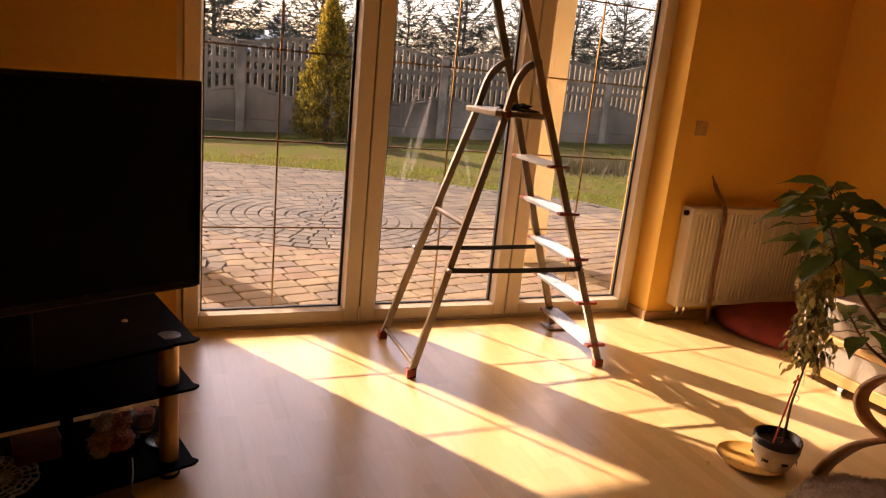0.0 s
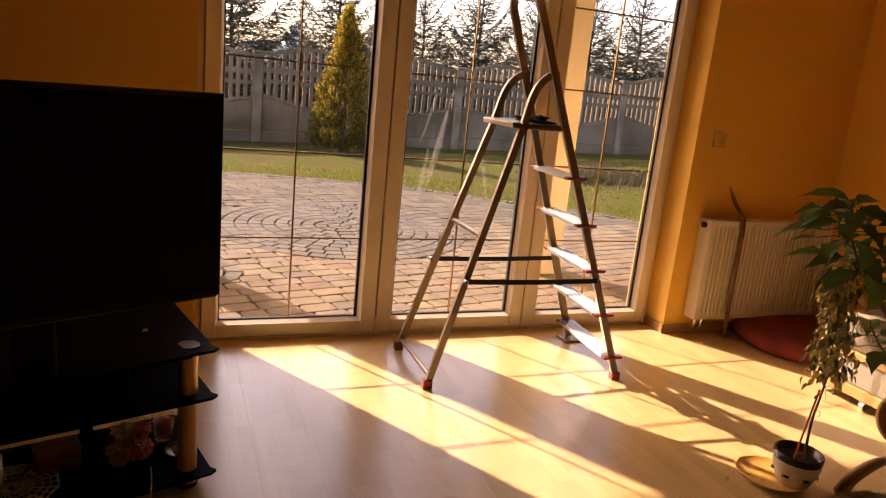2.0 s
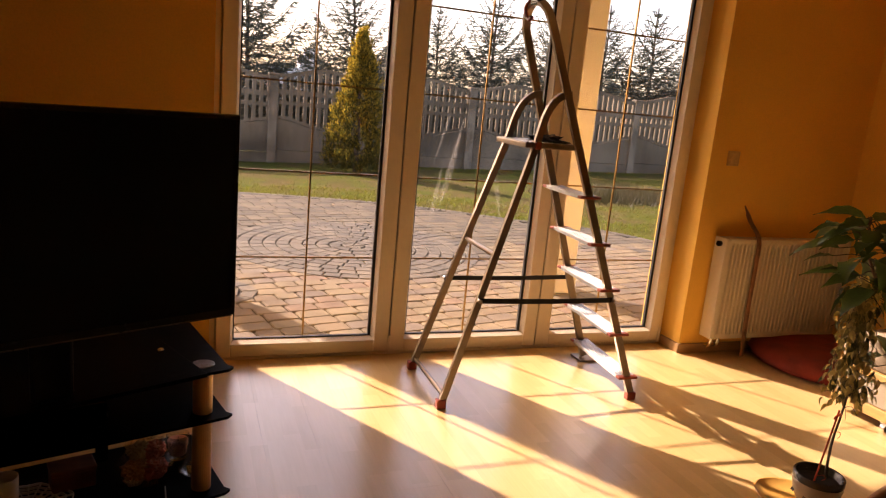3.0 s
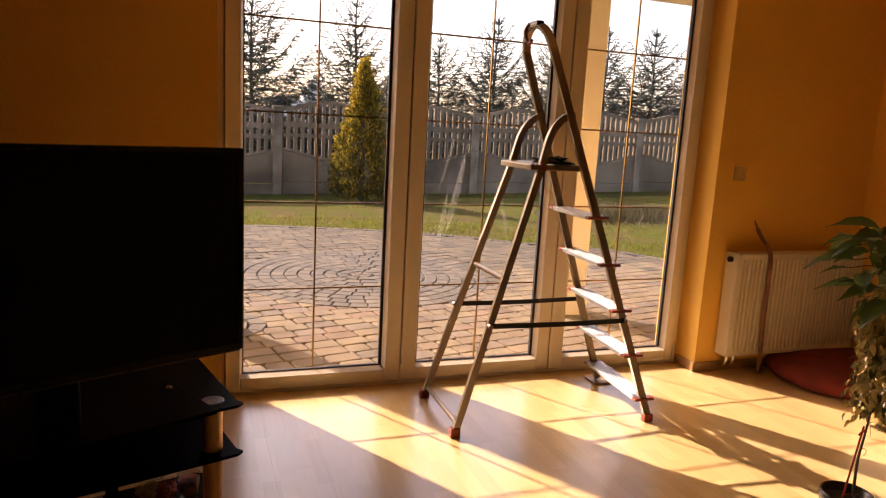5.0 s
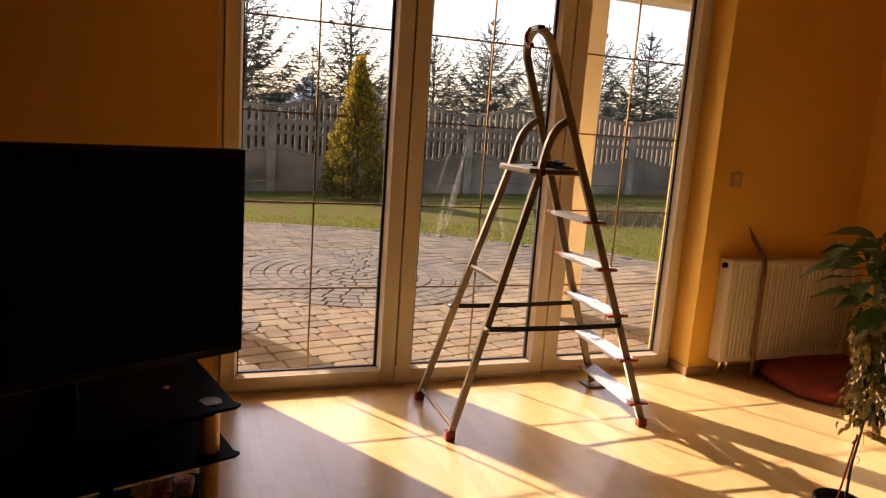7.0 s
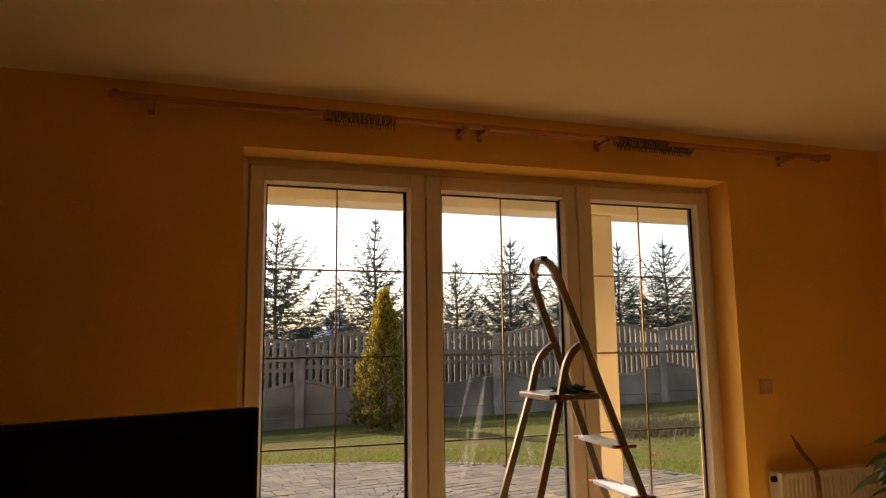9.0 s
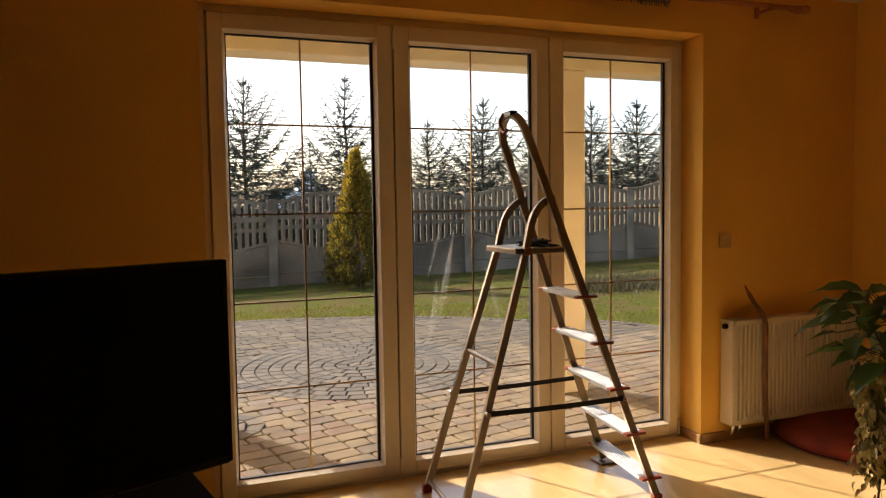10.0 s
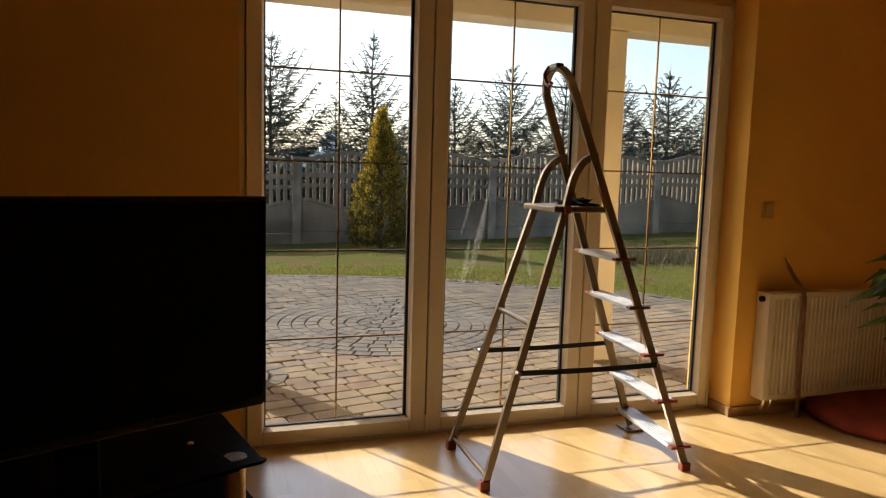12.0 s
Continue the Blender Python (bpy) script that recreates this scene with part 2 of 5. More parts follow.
bm = bmesh.new()
box(bm, X0 - 0.25, OX0, YW, YO, -0.3, ZC)
box(bm, OX1, X1 + 0.25, YW, YO, -0.3, ZC)
box(bm, OX0, OX1, YW, YO, OZ, ZC)
tagged(part("wall_north", bm, M_WALL), "orange painted wall with a wide terrace door opening", "wall", kind="structure")
tagged(part("wall_east", boxed(X1, X1 + 0.25, Y0 - 0.2, YW, -0.3, ZC), M_WALL), "orange painted side wall beside the sofa", "wall", kind="structure")
tagged(part("wall_west", boxed(X0 - 0.25, X0, Y0 - 0.2, YW, -0.3, ZC), M_WALL), "orange painted side wall of the living room", "wall", kind="structure")
tagged(part("wall_south", boxed(X0, X1, Y0 - 0.2, Y0, -0.3, ZC), M_WALL), "orange painted back wall of the living room", "wall", kind="structure")
tagged(part("ceiling", boxed(X0 - 0.25, X1 + 0.25, Y0 - 0.2, YO, ZC, ZC + 0.2), M_CEIL), "plain cream painted ceiling", "ceiling", kind="structure")

base = empty("baseboard", "low beech skirting board along the walls", "skirting", kind="structure")
part("board", boxed(OX1 - 0.012, OX1 + 0.0, YW - 0.012, -0.05, 0.0, 0.055, 0.003), M_SKIRT, base)
part("board", boxed(OX1 - 0.012, X1 - 0.012, YW - 0.012, YW - 0.0005, 0.0, 0.055, 0.003), M_SKIRT, base)
part("board", boxed(X1 - 0.012, X1 - 0.0005, Y0, YW - 0.012, 0.0, 0.055, 0.003), M_SKIRT, base)
part("board", boxed(X0, OX0, YW - 0.012, YW - 0.0005, 0.0, 0.055, 0.003), M_SKIRT, base)

# ---- terrace doors ----
GZ0, GZ1 = 0.093, 2.16
LEAVES = (("A", -0.339, 0.347, 0.0), ("B", 0.531, 1.206, 0.867), ("C", 1.389, 2.054, 1.706))
SEAMS = (OX0 + 0.032, 0.4385, 1.292, OX1 - 0.032)
BARZ = (0.503, 0.922, 1.338, 1.755)
window = empty("window_1", "white plastic terrace doors in three glazed leaves with gilded bars", "terrace door", kind="structure")
bm = bmesh.new()
box(bm, OX0, OX0 + 0.03, -0.035, 0.05, 0.0, OZ, 0.003)
box(bm, OX1 - 0.03, OX1, -0.035, 0.05, 0.0, OZ, 0.003)
box(bm, OX0 + 0.03, OX1 - 0.03, -0.035, 0.05, OZ - 0.035, OZ, 0.003)
box(bm, OX0 + 0.03, OX1 - 0.03, -0.045, 0.05, -0.02, 0.014, 0.003)
for x in (OX0 + 0.04, SEAMS[1], SEAMS[2], OX1 - 0.04):
    box(bm, x - 0.036, x + 0.036, 0.0305, 0.049, 0.0, OZ - 0.02)
box(bm, OX0 + 0.03, OX1 - 0.03, 0.031, 0.0485, OZ - 0.075, OZ - 0.02)
box(bm, OX0 + 0.03, OX1 - 0.03, 0.031, 0.0485, 0.0, 0.05)
part("window_frame", bm, M_PVC, window)
for i, (tag, x0, x1, xb) in enumerate(LEAVES):
    s0, s1 = SEAMS[i] + 0.0035, SEAMS[i + 1] - 0.0035
    bm = bmesh.new()
    zb, zt = 0.018, OZ - 0.04
    e = 0.011
    box(bm, s0, x0 - e, -0.055, 0.03, zb, zt, 0.005)
    box(bm, x1 + e, s1, -0.055, 0.03, zb, zt, 0.005)
    box(bm, x0 - e, x1 + e, -0.0545, 0.03, zb, GZ0 - e, 0.004)
    box(bm, x0 - e, x1 + e, -0.0545, 0.03, GZ1 + e, zt, 0.004)
    leaf = part("door_leaf", bm, M_PVC, window)
    # sloping glazing beads, their outer edge proud of the glass
    bm = bmesh.new()
    out = [(x0 - e, GZ0 - e), (x1 + e, GZ0 - e), (x1 + e, GZ1 + e), (x0 - e, GZ1 + e)]
    inn = [(x0, GZ0), (x1, GZ0), (x1, GZ1), (x0, GZ1)]
    va = [bm.verts.new((x, -0.048, z)) for x, z in out]
    vb = [bm.verts.new((x, -0.020, z)) for x, z in inn]
    vc = [bm.verts.new((x, 0.012, z)) for x, z in inn]
    for k in range(4):
        j = (k + 1) % 4
        bm.faces.new((va[k], va[j], vb[j], vb[k]))
        bm.faces.new((vb[k], vb[j], vc[j], vc[k]))
    part("glazing_bead", bm, M_PVC, leaf)
    bm = bmesh.new()
    w = 0.006
    for a, b, c, d in ((x0 + 0.0005, x1 - 0.0005, GZ0 + 0.0005, GZ0 + w), (x0 + 0.0005, x1 - 0.0005, GZ1 - w, GZ1 - 0.0005), (x0 + 0.0005, x0 + w, GZ0 + w, GZ1 - w), (x1 - 2.2 * w, x1 - 0.0005, GZ0 + w, GZ1 - w)):
        box(bm, a, b, -0.014, 0.004, c, d)
    part("seal", bm, M_SEAL, leaf, "black rubber glazing seal")
    pane = part("pane", boxed(x0 + 0.001, x1 - 0.001, -0.009, -0.005, GZ0 + 0.001, GZ1 - 0.001), M_GLASS, leaf, "clear pane of window glass")
    pane.visible_shadow = False
    part("glazing_bar", boxed(xb - 0.004, xb + 0.004, 0.0, 0.008, GZ0 + 0.002, GZ1 - 0.002), M_GOLD, leaf, "thin gilded bar inside the glass")
    for z in BARZ:
        part("glazing_bar", boxed(x0 + 0.001, x1 - 0.001, 0.0005, 0.0075, z - 0.004, z + 0.004), M_GOLD, leaf)
for x in (SEAMS[1], SEAMS[2], SEAMS[3]):
    for z in (0.06, OZ - 0.11):
        if x == SEAMS[2] and z < 1:
            continue
        part("hinge", tube(bmesh.new(), [(x, -0.06, z - 0.045), (x, -0.06, z + 0.045)], 0.007, 10), M_PVC, window)
M_SMEAR = glassy("wiping_streak")
nt = M_SMEAR.node_tree
mix, haze = nt.nodes.new("ShaderNodeMixShader"), nt.nodes.new("ShaderNodeBsdfTranslucent")
haze.inputs["Color"].default_value = (0.9, 0.88, 0.84, 1)
grain = nt.nodes.new("ShaderNodeTexNoise")
grain.inputs["Scale"].default_value = 22
level = nt.nodes.new("ShaderNodeMapRange")
level.inputs["From Min"].default_value, level.inputs["From Max"].default_value = 0.3, 0.8
level.inputs["To Min"].default_value, level.inputs["To Max"].default_value = 0.0, 0.09
nt.links.new(grain.outputs["Fac"], level.inputs["Value"])
nt.links.new(level.outputs[0], mix.inputs[0])
nt.links.new([x for x in nt.nodes if x.type == "MIX_SHADER" and x is not mix and x != mix][0].outputs[0], mix.inputs[1])
nt.links.new(haze.outputs[0], mix.inputs[2])
nt.links.new(mix.outputs[0], nt.nodes["Material Output"].inputs["Surface"])
for (ax, az), (bx, bz), wide in (((0.772, 1.30), (0.640, 0.80), 0.018), ((0.745, 1.16), (0.655, 0.78), 0.034), ((0.93, 1.05), (1.00, 0.74), 0.022), ((0.70, 1.34), (0.60, 1.00), 0.016), ((0.66, 0.98), (0.60, 0.66), 0.026)):
    bm = bmesh.new()
    rows = []
    for k in range(9):
        f = k / 8
        x, z = ax + (bx - ax) * f + 0.012 * math.sin(2 * f), az + (bz - az) * f
        h = wide / 2 * math.sin(math.pi * (0.08 + 0.84 * f))
        rows.append((bm.verts.new((x - h, -0.0105, z)), bm.verts.new((x + h, -0.0105, z + h * 0.4))))
    for p, q in zip(rows, rows[1:]):
        bm.faces.new((p[0], p[1], q[1], q[0]))
    streak = part("streak", bm, M_SMEAR, window, "faint sunlit wiping streak on the glass")
    streak.visible_shadow = False
tagged(part("threshold", boxed(OX0 - 0.02, OX1 + 0.02, 0.05, 0.24, -0.06, -0.012, 0.006), material("stone_sill", (0.38, 0.33, 0.28), 0.7)), "stone step outside the terrace doors", "sill", kind="structure")

# ---- outside: house front, porch ----
tagged(part("porch_beam", boxed(-5.0, 6.5, 1.2, 1.45, 2.355, 2.66, 0.012), M_RENDER), "cream rendered beam of the porch roof", "beam", kind="structure")
tagged(part("porch_soffit", boxed(-5.0, 6.5, YO, 1.2, 2.62, 2.74), M_RENDER), "cream rendered underside of the porch roof", "soffit", kind="structure")
tagged(part("porch_roof", boxed(-5.0, 6.5, YO, 1.75, 2.74, 2.86), material("roof_edge", (0.20, 0.12, 0.09), 0.8)), "brown roof edge over the porch", "roof", kind="structure")
for x in (2.03, -0.637):
    col = empty("porch_column", "square cream rendered porch column on the paving", "column", group="porch columns")
    part("shaft", boxed(x, x + 0.25, 1.2, 1.45, -0.02, 2.354, 0.012), M_RENDER, col)
    part("plinth", boxed(x - 0.012, x + 0.262, 1.188, 1.462, -0.06, 0.09, 0.006), M_RENDER, col)

GROUND = -0.07
PATIO = -0.05


def terrain(x, y):
    """Height of the lawn: level by the terrace, falling to the fence and rising along it."""
    f = min(max((y - 5.0) / 5.5, 0.0), 1.0)
    f = f * f * (3 - 2 * f)
    slope = min(max(x, -6.0), 16.0)
    return GROUND - 0.03 + f * (-0.13 + 0.025 * (slope - 1.0)) + (0.04 * noise.noise((x * 0.3, y * 0.3, 0)) + 0.02 if 5.5 < y < 40 else 0.0)


def soil_material():
    m = material("lawn_soil", (0.074, 0.088, 0.018), 0.95, 0, 0.3, 2.0, 16, 1.0, 0.02, (0.105, 0.078, 0.034))
    ramp = [x for x in m.node_tree.nodes if x.type == "VALTORGB"][0].color_ramp
    ramp.elements[0].position, ramp.elements[1].position = 0.40, 0.60
    return m


bm = bmesh.new()
R = 900.0
vs = {}
xs = [-R, -200, -60, -30] + [-15 + i * 1.0 for i in range(46)] + [50, 90, 200, R]
ys = [-R, -200, -60, -20, -8, 0.0] + [1.0 + i * 1.0 for i in range(28)] + [45, 90, 200, R]
for i, x in enumerate(xs):
    for j, y in enumerate(ys):
        vs[i, j] = bm.verts.new((x, y, terrain(x, y) if y > 0 else GROUND - 0.28))
for i in range(len(xs) - 1):
    for j in range(len(ys) - 1):
        bm.faces.new((vs[i, j], vs[i + 1, j], vs[i + 1, j + 1], vs[i, j + 1]))
tagged(part("ground", bm, soil_material()), "patchy spring lawn with bare soil", "lawn", kind="structure")

# ---- garden fence ----
FENCE_Y, POST0, SPAN = 11.2, 1.04, 2.15


def fence_panel(width):
    """A cast concrete panel: two plain boards below, an openwork board with three rows of slots above, waved edges."""
    h = width / 2

    def bow(x):
        return math.cos(x / h * math.pi / 2) ** 2

    def low(x):
        return 0.87 - 0.18 * bow(x)

    def top(x):
        return 1.755 + 0.16 * bow(x)

    def strip(bm, x0, x1, za0, za1, zb0, zb1, y=0.025):
        v = [bm.verts.new(p) for p in ((x0, -y, za0), (x1, -y, zb0), (x1, -y, zb1), (x0, -y, za1), (x0, y, za0), (x1, y, zb0), (x1, y, zb1), (x0, y, za1))]
        for f in ((0, 1, 2, 3), (7, 6, 5, 4), (0, 4, 5, 1), (1, 5, 6, 2), (2, 6, 7, 3), (3, 7, 4, 0)):
            bm.faces.new([v[k] for k in f])

    foot = boxed(-h, h, -0.03, 0.03, -0.25, 0.236, 0.008)
    plain = bmesh.new()
    n = 20
    for k in range(n):
        a, b = -h + width * k / n, -h + width * (k + 1) / n
        strip(plain, a, b, 0.246, low(a) - 0.014, 0.246, low(b) - 0.014, 0.032)
    bm = bmesh.new()
    slots = 14
    pitch = width / slots
    for k in range(slots):
        c = -h + pitch * (k + 0.5)
        a, b = c - pitch * 0.5, c + pitch * 0.5
        s0, s1 = c - pitch * 0.25, c + pitch * 0.25
        strip(bm, a, s0, low(a), top(a), low(s0), top(s0))
        strip(bm, s1, b, low(s1), top(s1), low(b), top(b))
        for z0, z1 in ((low(c), low(c) + 0.055), (1.15, 1.225), (1.355, 1.455), (top(c) - 0.07, top(c))):
            strip(bm, s0, s1, z0, z1, z0, z1)
    return foot, plain, bm


FENCE_MESH = {}
for key, bm in zip(("foot_board", "plain_board", "openwork"), fence_panel(SPAN - 0.16)):
    bmesh.ops.recalc_face_normals(bm, faces=bm.faces)
    FENCE_MESH[key] = bpy.data.meshes.new(key)
    bm.to_mesh(FENCE_MESH[key])
    bm.free()
    FENCE_MESH[key].materials.append(M_CONC)
fence = empty("fence", "grey cast concrete garden fence with waved openwork tops", "fence", pose(0, FENCE_Y, -0.216), kind="")
me_post = bpy.data.meshes.new("post")
bm = boxed(-0.09, 0.09, -0.09, 0.09, -0.35, 1.74, 0.014)
box(bm, -0.10, 0.10, -0.10, 0.10, 1.74, 1.785, 0.014)
bm.to_mesh(me_post)
bm.free()
M_POST = material("pale_concrete_post", (0.255, 0.215, 0.16), 0.92, 0, 0.25, 2.2, 30, 0.4)
me_post.materials.append(M_POST)
for k in range(-6, 12):
    x, z = POST0 + SPAN * k, 0.052 * k
    mesh_part("post", me_post, M_POST, fence).location = (x, 0, z)
    for key, me in FENCE_MESH.items():
        mesh_part(key, me, M_CONC, fence).location = (x + SPAN / 2, 0, z + 0.026)

# ---- trees behind the fence ----
M_BARK = material("spruce_bark", (0.10, 0.075, 0.055), 0.95, 0, 0.2, 12, 60, 0.5)
M_NEEDLE = leafy("blue_green_needles", (0.155, 0.180, 0.145), (0.055, 0.070, 0.055), 0.5, 0.35)


def spike(verts, faces, a, b, r, droop=0.0):
    """A slim four-sided needle-covered twig from a to b, thickest at a third."""
    way = b - a
    ln = way.length
    if ln < 1e-4:
        return
    way /= ln
    u = way.orthogonal().normalized() * r
    w = way.cross(u)
    mid = a + way * ln * 0.35 + Vector((0, 0, -droop))
    i = len(verts)
    verts += [a, mid + u, mid + w, mid - u, mid - w, b]
    faces += [(i, i + 1 + k, i + 1 + (k + 1) % 4) for k in range(4)]
    faces += [(i + 5, i + 1 + (k + 1) % 4, i + 1 + k) for k in range(4)]


def spruce(height, reach, seed, dense=1.0, lean_up=0.25):
    rnd = random.Random(seed)
    tree = empty("spruce_tree", "tall blue-green spruce with open whorled branches behind the fence", "tree", group="spruces behind the fence")
    bm = bmesh.new()
    n = 9
    tube(bm, [(0.03 * math.sin(i), 0.03 * math.cos(2 * i), height * i / (n - 1)) for i in range(n)], [0.075 * (1 - i / (n - 0.6)) + 0.008 for i in range(n)], 8)
    part("trunk", bm, M_BARK, tree)
    verts, faces = [], []
    z = 0.3
    while z < height * 0.985:
        t = z / height
        ln = reach * 1.12 * (1 - t) ** 1.12 * rnd.uniform(0.8, 1.1) + 0.05
        count = max(4, int((7.4 - 2.0 * t) * dense))
        turn = rnd.uniform(0, 6.28)
        for k in range(count):
            ang = turn + 6.283 * k / count + rnd.uniform(-0.25, 0.25)
            blen = ln * rnd.uniform(0.55, 1.18)
            rise = 0.95 * t - 0.02 + rnd.uniform(-0.10, 0.16)
            zb = z + rnd.uniform(-0.13, 0.13) * (1 - t)
            d = Vector((math.cos(ang), math.sin(ang), 0))
            steps = max(3, int(blen / 0.115))
            prev = Vector((0, 0, zb))
            for s in range(1, steps + 1):
                f = s / steps
                p = Vector((0, 0, zb)) + d * blen * f + Vector((0, 0, blen * (rise * f + lean_up * f * f * f - 0.05 * math.sin(f * 3.1))))
                p += Vector((rnd.uniform(-1, 1), rnd.uniform(-1, 1), rnd.uniform(-1, 1))) * 0.012
                spike(verts, faces, prev, p + (p - prev) * 0.4, 0.017 + 0.015 * (1 - f))
                side = d.cross(Vector((0, 0, 1)))
                if s > 0:
                    tw = blen * 0.40 * (1 - f * 0.75) * rnd.uniform(0.6, 1.1) + 0.06
                    for sg in (-1, 0, 1):
                        if rnd.random() < (0.15 if sg else 0.7):
                            continue
                        q = p + (side * sg * 0.8 + d * 0.75 + Vector((0, 0, rnd.uniform(-0.25, 0.2) if sg else rnd.choice((-0.5, 0.7))))).normalized() * (tw if sg else 0.5 * tw)
                        spike(verts, faces, p, q, 0.018, 0.01)
                        if tw > 0.16:
                            for g2 in (0.4, 0.7):
                                c = p.lerp(q, g2)
                                for s3 in (-1, 1):
                                    q2 = c + ((q - p).normalized() + d * 0.3 * s3 + side * 0.6 * s3 + Vector((0, 0, rnd.uniform(-0.3, 0.25)))).normalized() * tw * 0.38
                                    spike(verts, faces, c, q2, 0.0145)
                prev = p
        z += rnd.uniform(0.20, 0.31) * (1.0 + 0.10 * t)
    spike(verts, faces, Vector((0, 0, height - 0.5)), Vector((0, 0, height + 0.32)), 0.015)
    me = bpy.data.meshes.new("crown")
    me.from_pydata(verts, [], faces)
    mesh_part("crown", me, M_NEEDLE, tree)
    return tree


T1 = spruce(5.4, 3.0, 3)
T2 = spruce(5.4, 2.3, 8, 1.0)
T3 = spruce(4.8, 2.55, 21, 1.1)
T1.matrix_world = pose(1.03, 17.9, -0.1, 0, 0, 20)
T2.matrix_world = pose(3.84, 16.95, -0.1, 0, 0, 75)
T3.matrix_world = pose(8.04, 16.5, -0.1, 0, 0, 0)
for src, x, y, turn, s in ((T2, 3.2, 19.5, 200, 0.68), (T1, 6.41, 17.0, 130, 0.77), (T2, 10.1, 16.9, 300, 0.9), (T1, 11.2, 15.4, 250, 0.86), (T3, 12.6, 15.0, 140, 0.98), (T2, 14.2, 15.4, 30, 0.68), (T3, 5.3, 18.8, 60, 0.62), (T1, 16.5, 16.5, 80, 0.9), (T3, 5.0, 14.8, 150, 0.38), (T3, 8.9, 14.6, 260, 0.38), (T3, 10.7, 14.1, 20, 0.41), (T3, 13.9, 13.8, 75, 0.40)):
    copy_thing(src, pose(x, y, -0.1, 0, 0, turn) @ Matrix.Scale(s, 4))

# dense conifer twigs added close behind the fence, coloured dark for the shade there
rnd = random.Random(41)
uv, uf = [], []
for k in range(14000):
    x = rnd.uniform(-4.0, 18.0)
    y = rnd.uniform(12.3, 13.6)
    top = 1.42 + 0.45 * noise.noise((x * 0.8, 0.0, 5.0)) + 0.2 * noise.noise((x * 2.3, 1.0, 5.0))
    c = Vector((x, y, rnd.uniform(-0.1, max(0.6, top))))
    a = rnd.uniform(0, 6.28)
    d = Vector((math.cos(a), math.sin(a), rnd.uniform(-0.2, 0.7))).normalized()
    spike(uv, uf, c, c + d * rnd.uniform(0.2, 0.42), 0.026)
me = bpy.data.meshes.new("young_conifers")
me.from_pydata(uv, [], uf)
tagged(mesh_part("young_conifers", me, leafy("shaded_conifer_needles", (0.06, 0.075, 0.055), (0.022, 0.030, 0.022), 0.55, 0.15)), "added conifer twigs close behind the fence, coloured dark for shade", "undergrowth", kind="stuff")

# a pale building far beyond
far = empty("distant_building", "pale grey tall building far beyond the trees", "building", pose(24.0, 150, 0))
M_FAR = material("hazy_grey_facade", (0.86, 0.88, 0.90), 0.9, 0, 0.03, 0.2, 3, 0.0)
part("tower", boxed(-1.1, 1.3, 0, 5, 0, 9.8, 0.1), M_FAR, far)
part("stepped_wing", boxed(-2.4, -1.1, 0.2, 4.8, 0, 8.2, 0.1), M_FAR, far)
part("low_wing", boxed(-9.5, -2.4, 0.4, 4.6, 0, 5.6, 0.1), M_FAR, far)

# ---- golden thuja ----
M_THUJA = leafy("thuja_sprays_sunlit_top", (0.66, 0.44, 0.045), (0.060, 0.066, 0.016), 0.6, 0.45)

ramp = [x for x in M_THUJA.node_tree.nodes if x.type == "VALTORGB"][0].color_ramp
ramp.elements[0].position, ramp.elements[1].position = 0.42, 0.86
# sunlight put into the colour: sprays turn golden with height, dark green low down
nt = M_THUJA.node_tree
where, axis, sun_lift, blend = nt.nodes.new("ShaderNodeNewGeometry"), nt.nodes.new("ShaderNodeSeparateXYZ"), nt.nodes.new("ShaderNodeMapRange"), nt.nodes.new("ShaderNodeMath")
sun_lift.inputs["From Min"].default_value, sun_lift.inputs["From Max"].default_value = 0.0, 2.4
sun_lift.inputs["To Min"].default_value, sun_lift.inputs["To Max"].default_value = -0.10, 0.14
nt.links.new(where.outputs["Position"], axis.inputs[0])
nt.links.new(axis.outputs["Z"], sun_lift.inputs["Value"])
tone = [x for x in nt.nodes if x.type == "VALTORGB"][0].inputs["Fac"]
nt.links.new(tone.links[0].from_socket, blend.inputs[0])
nt.links.new(sun_lift.outputs[0], blend.inputs[1])
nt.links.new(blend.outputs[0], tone)


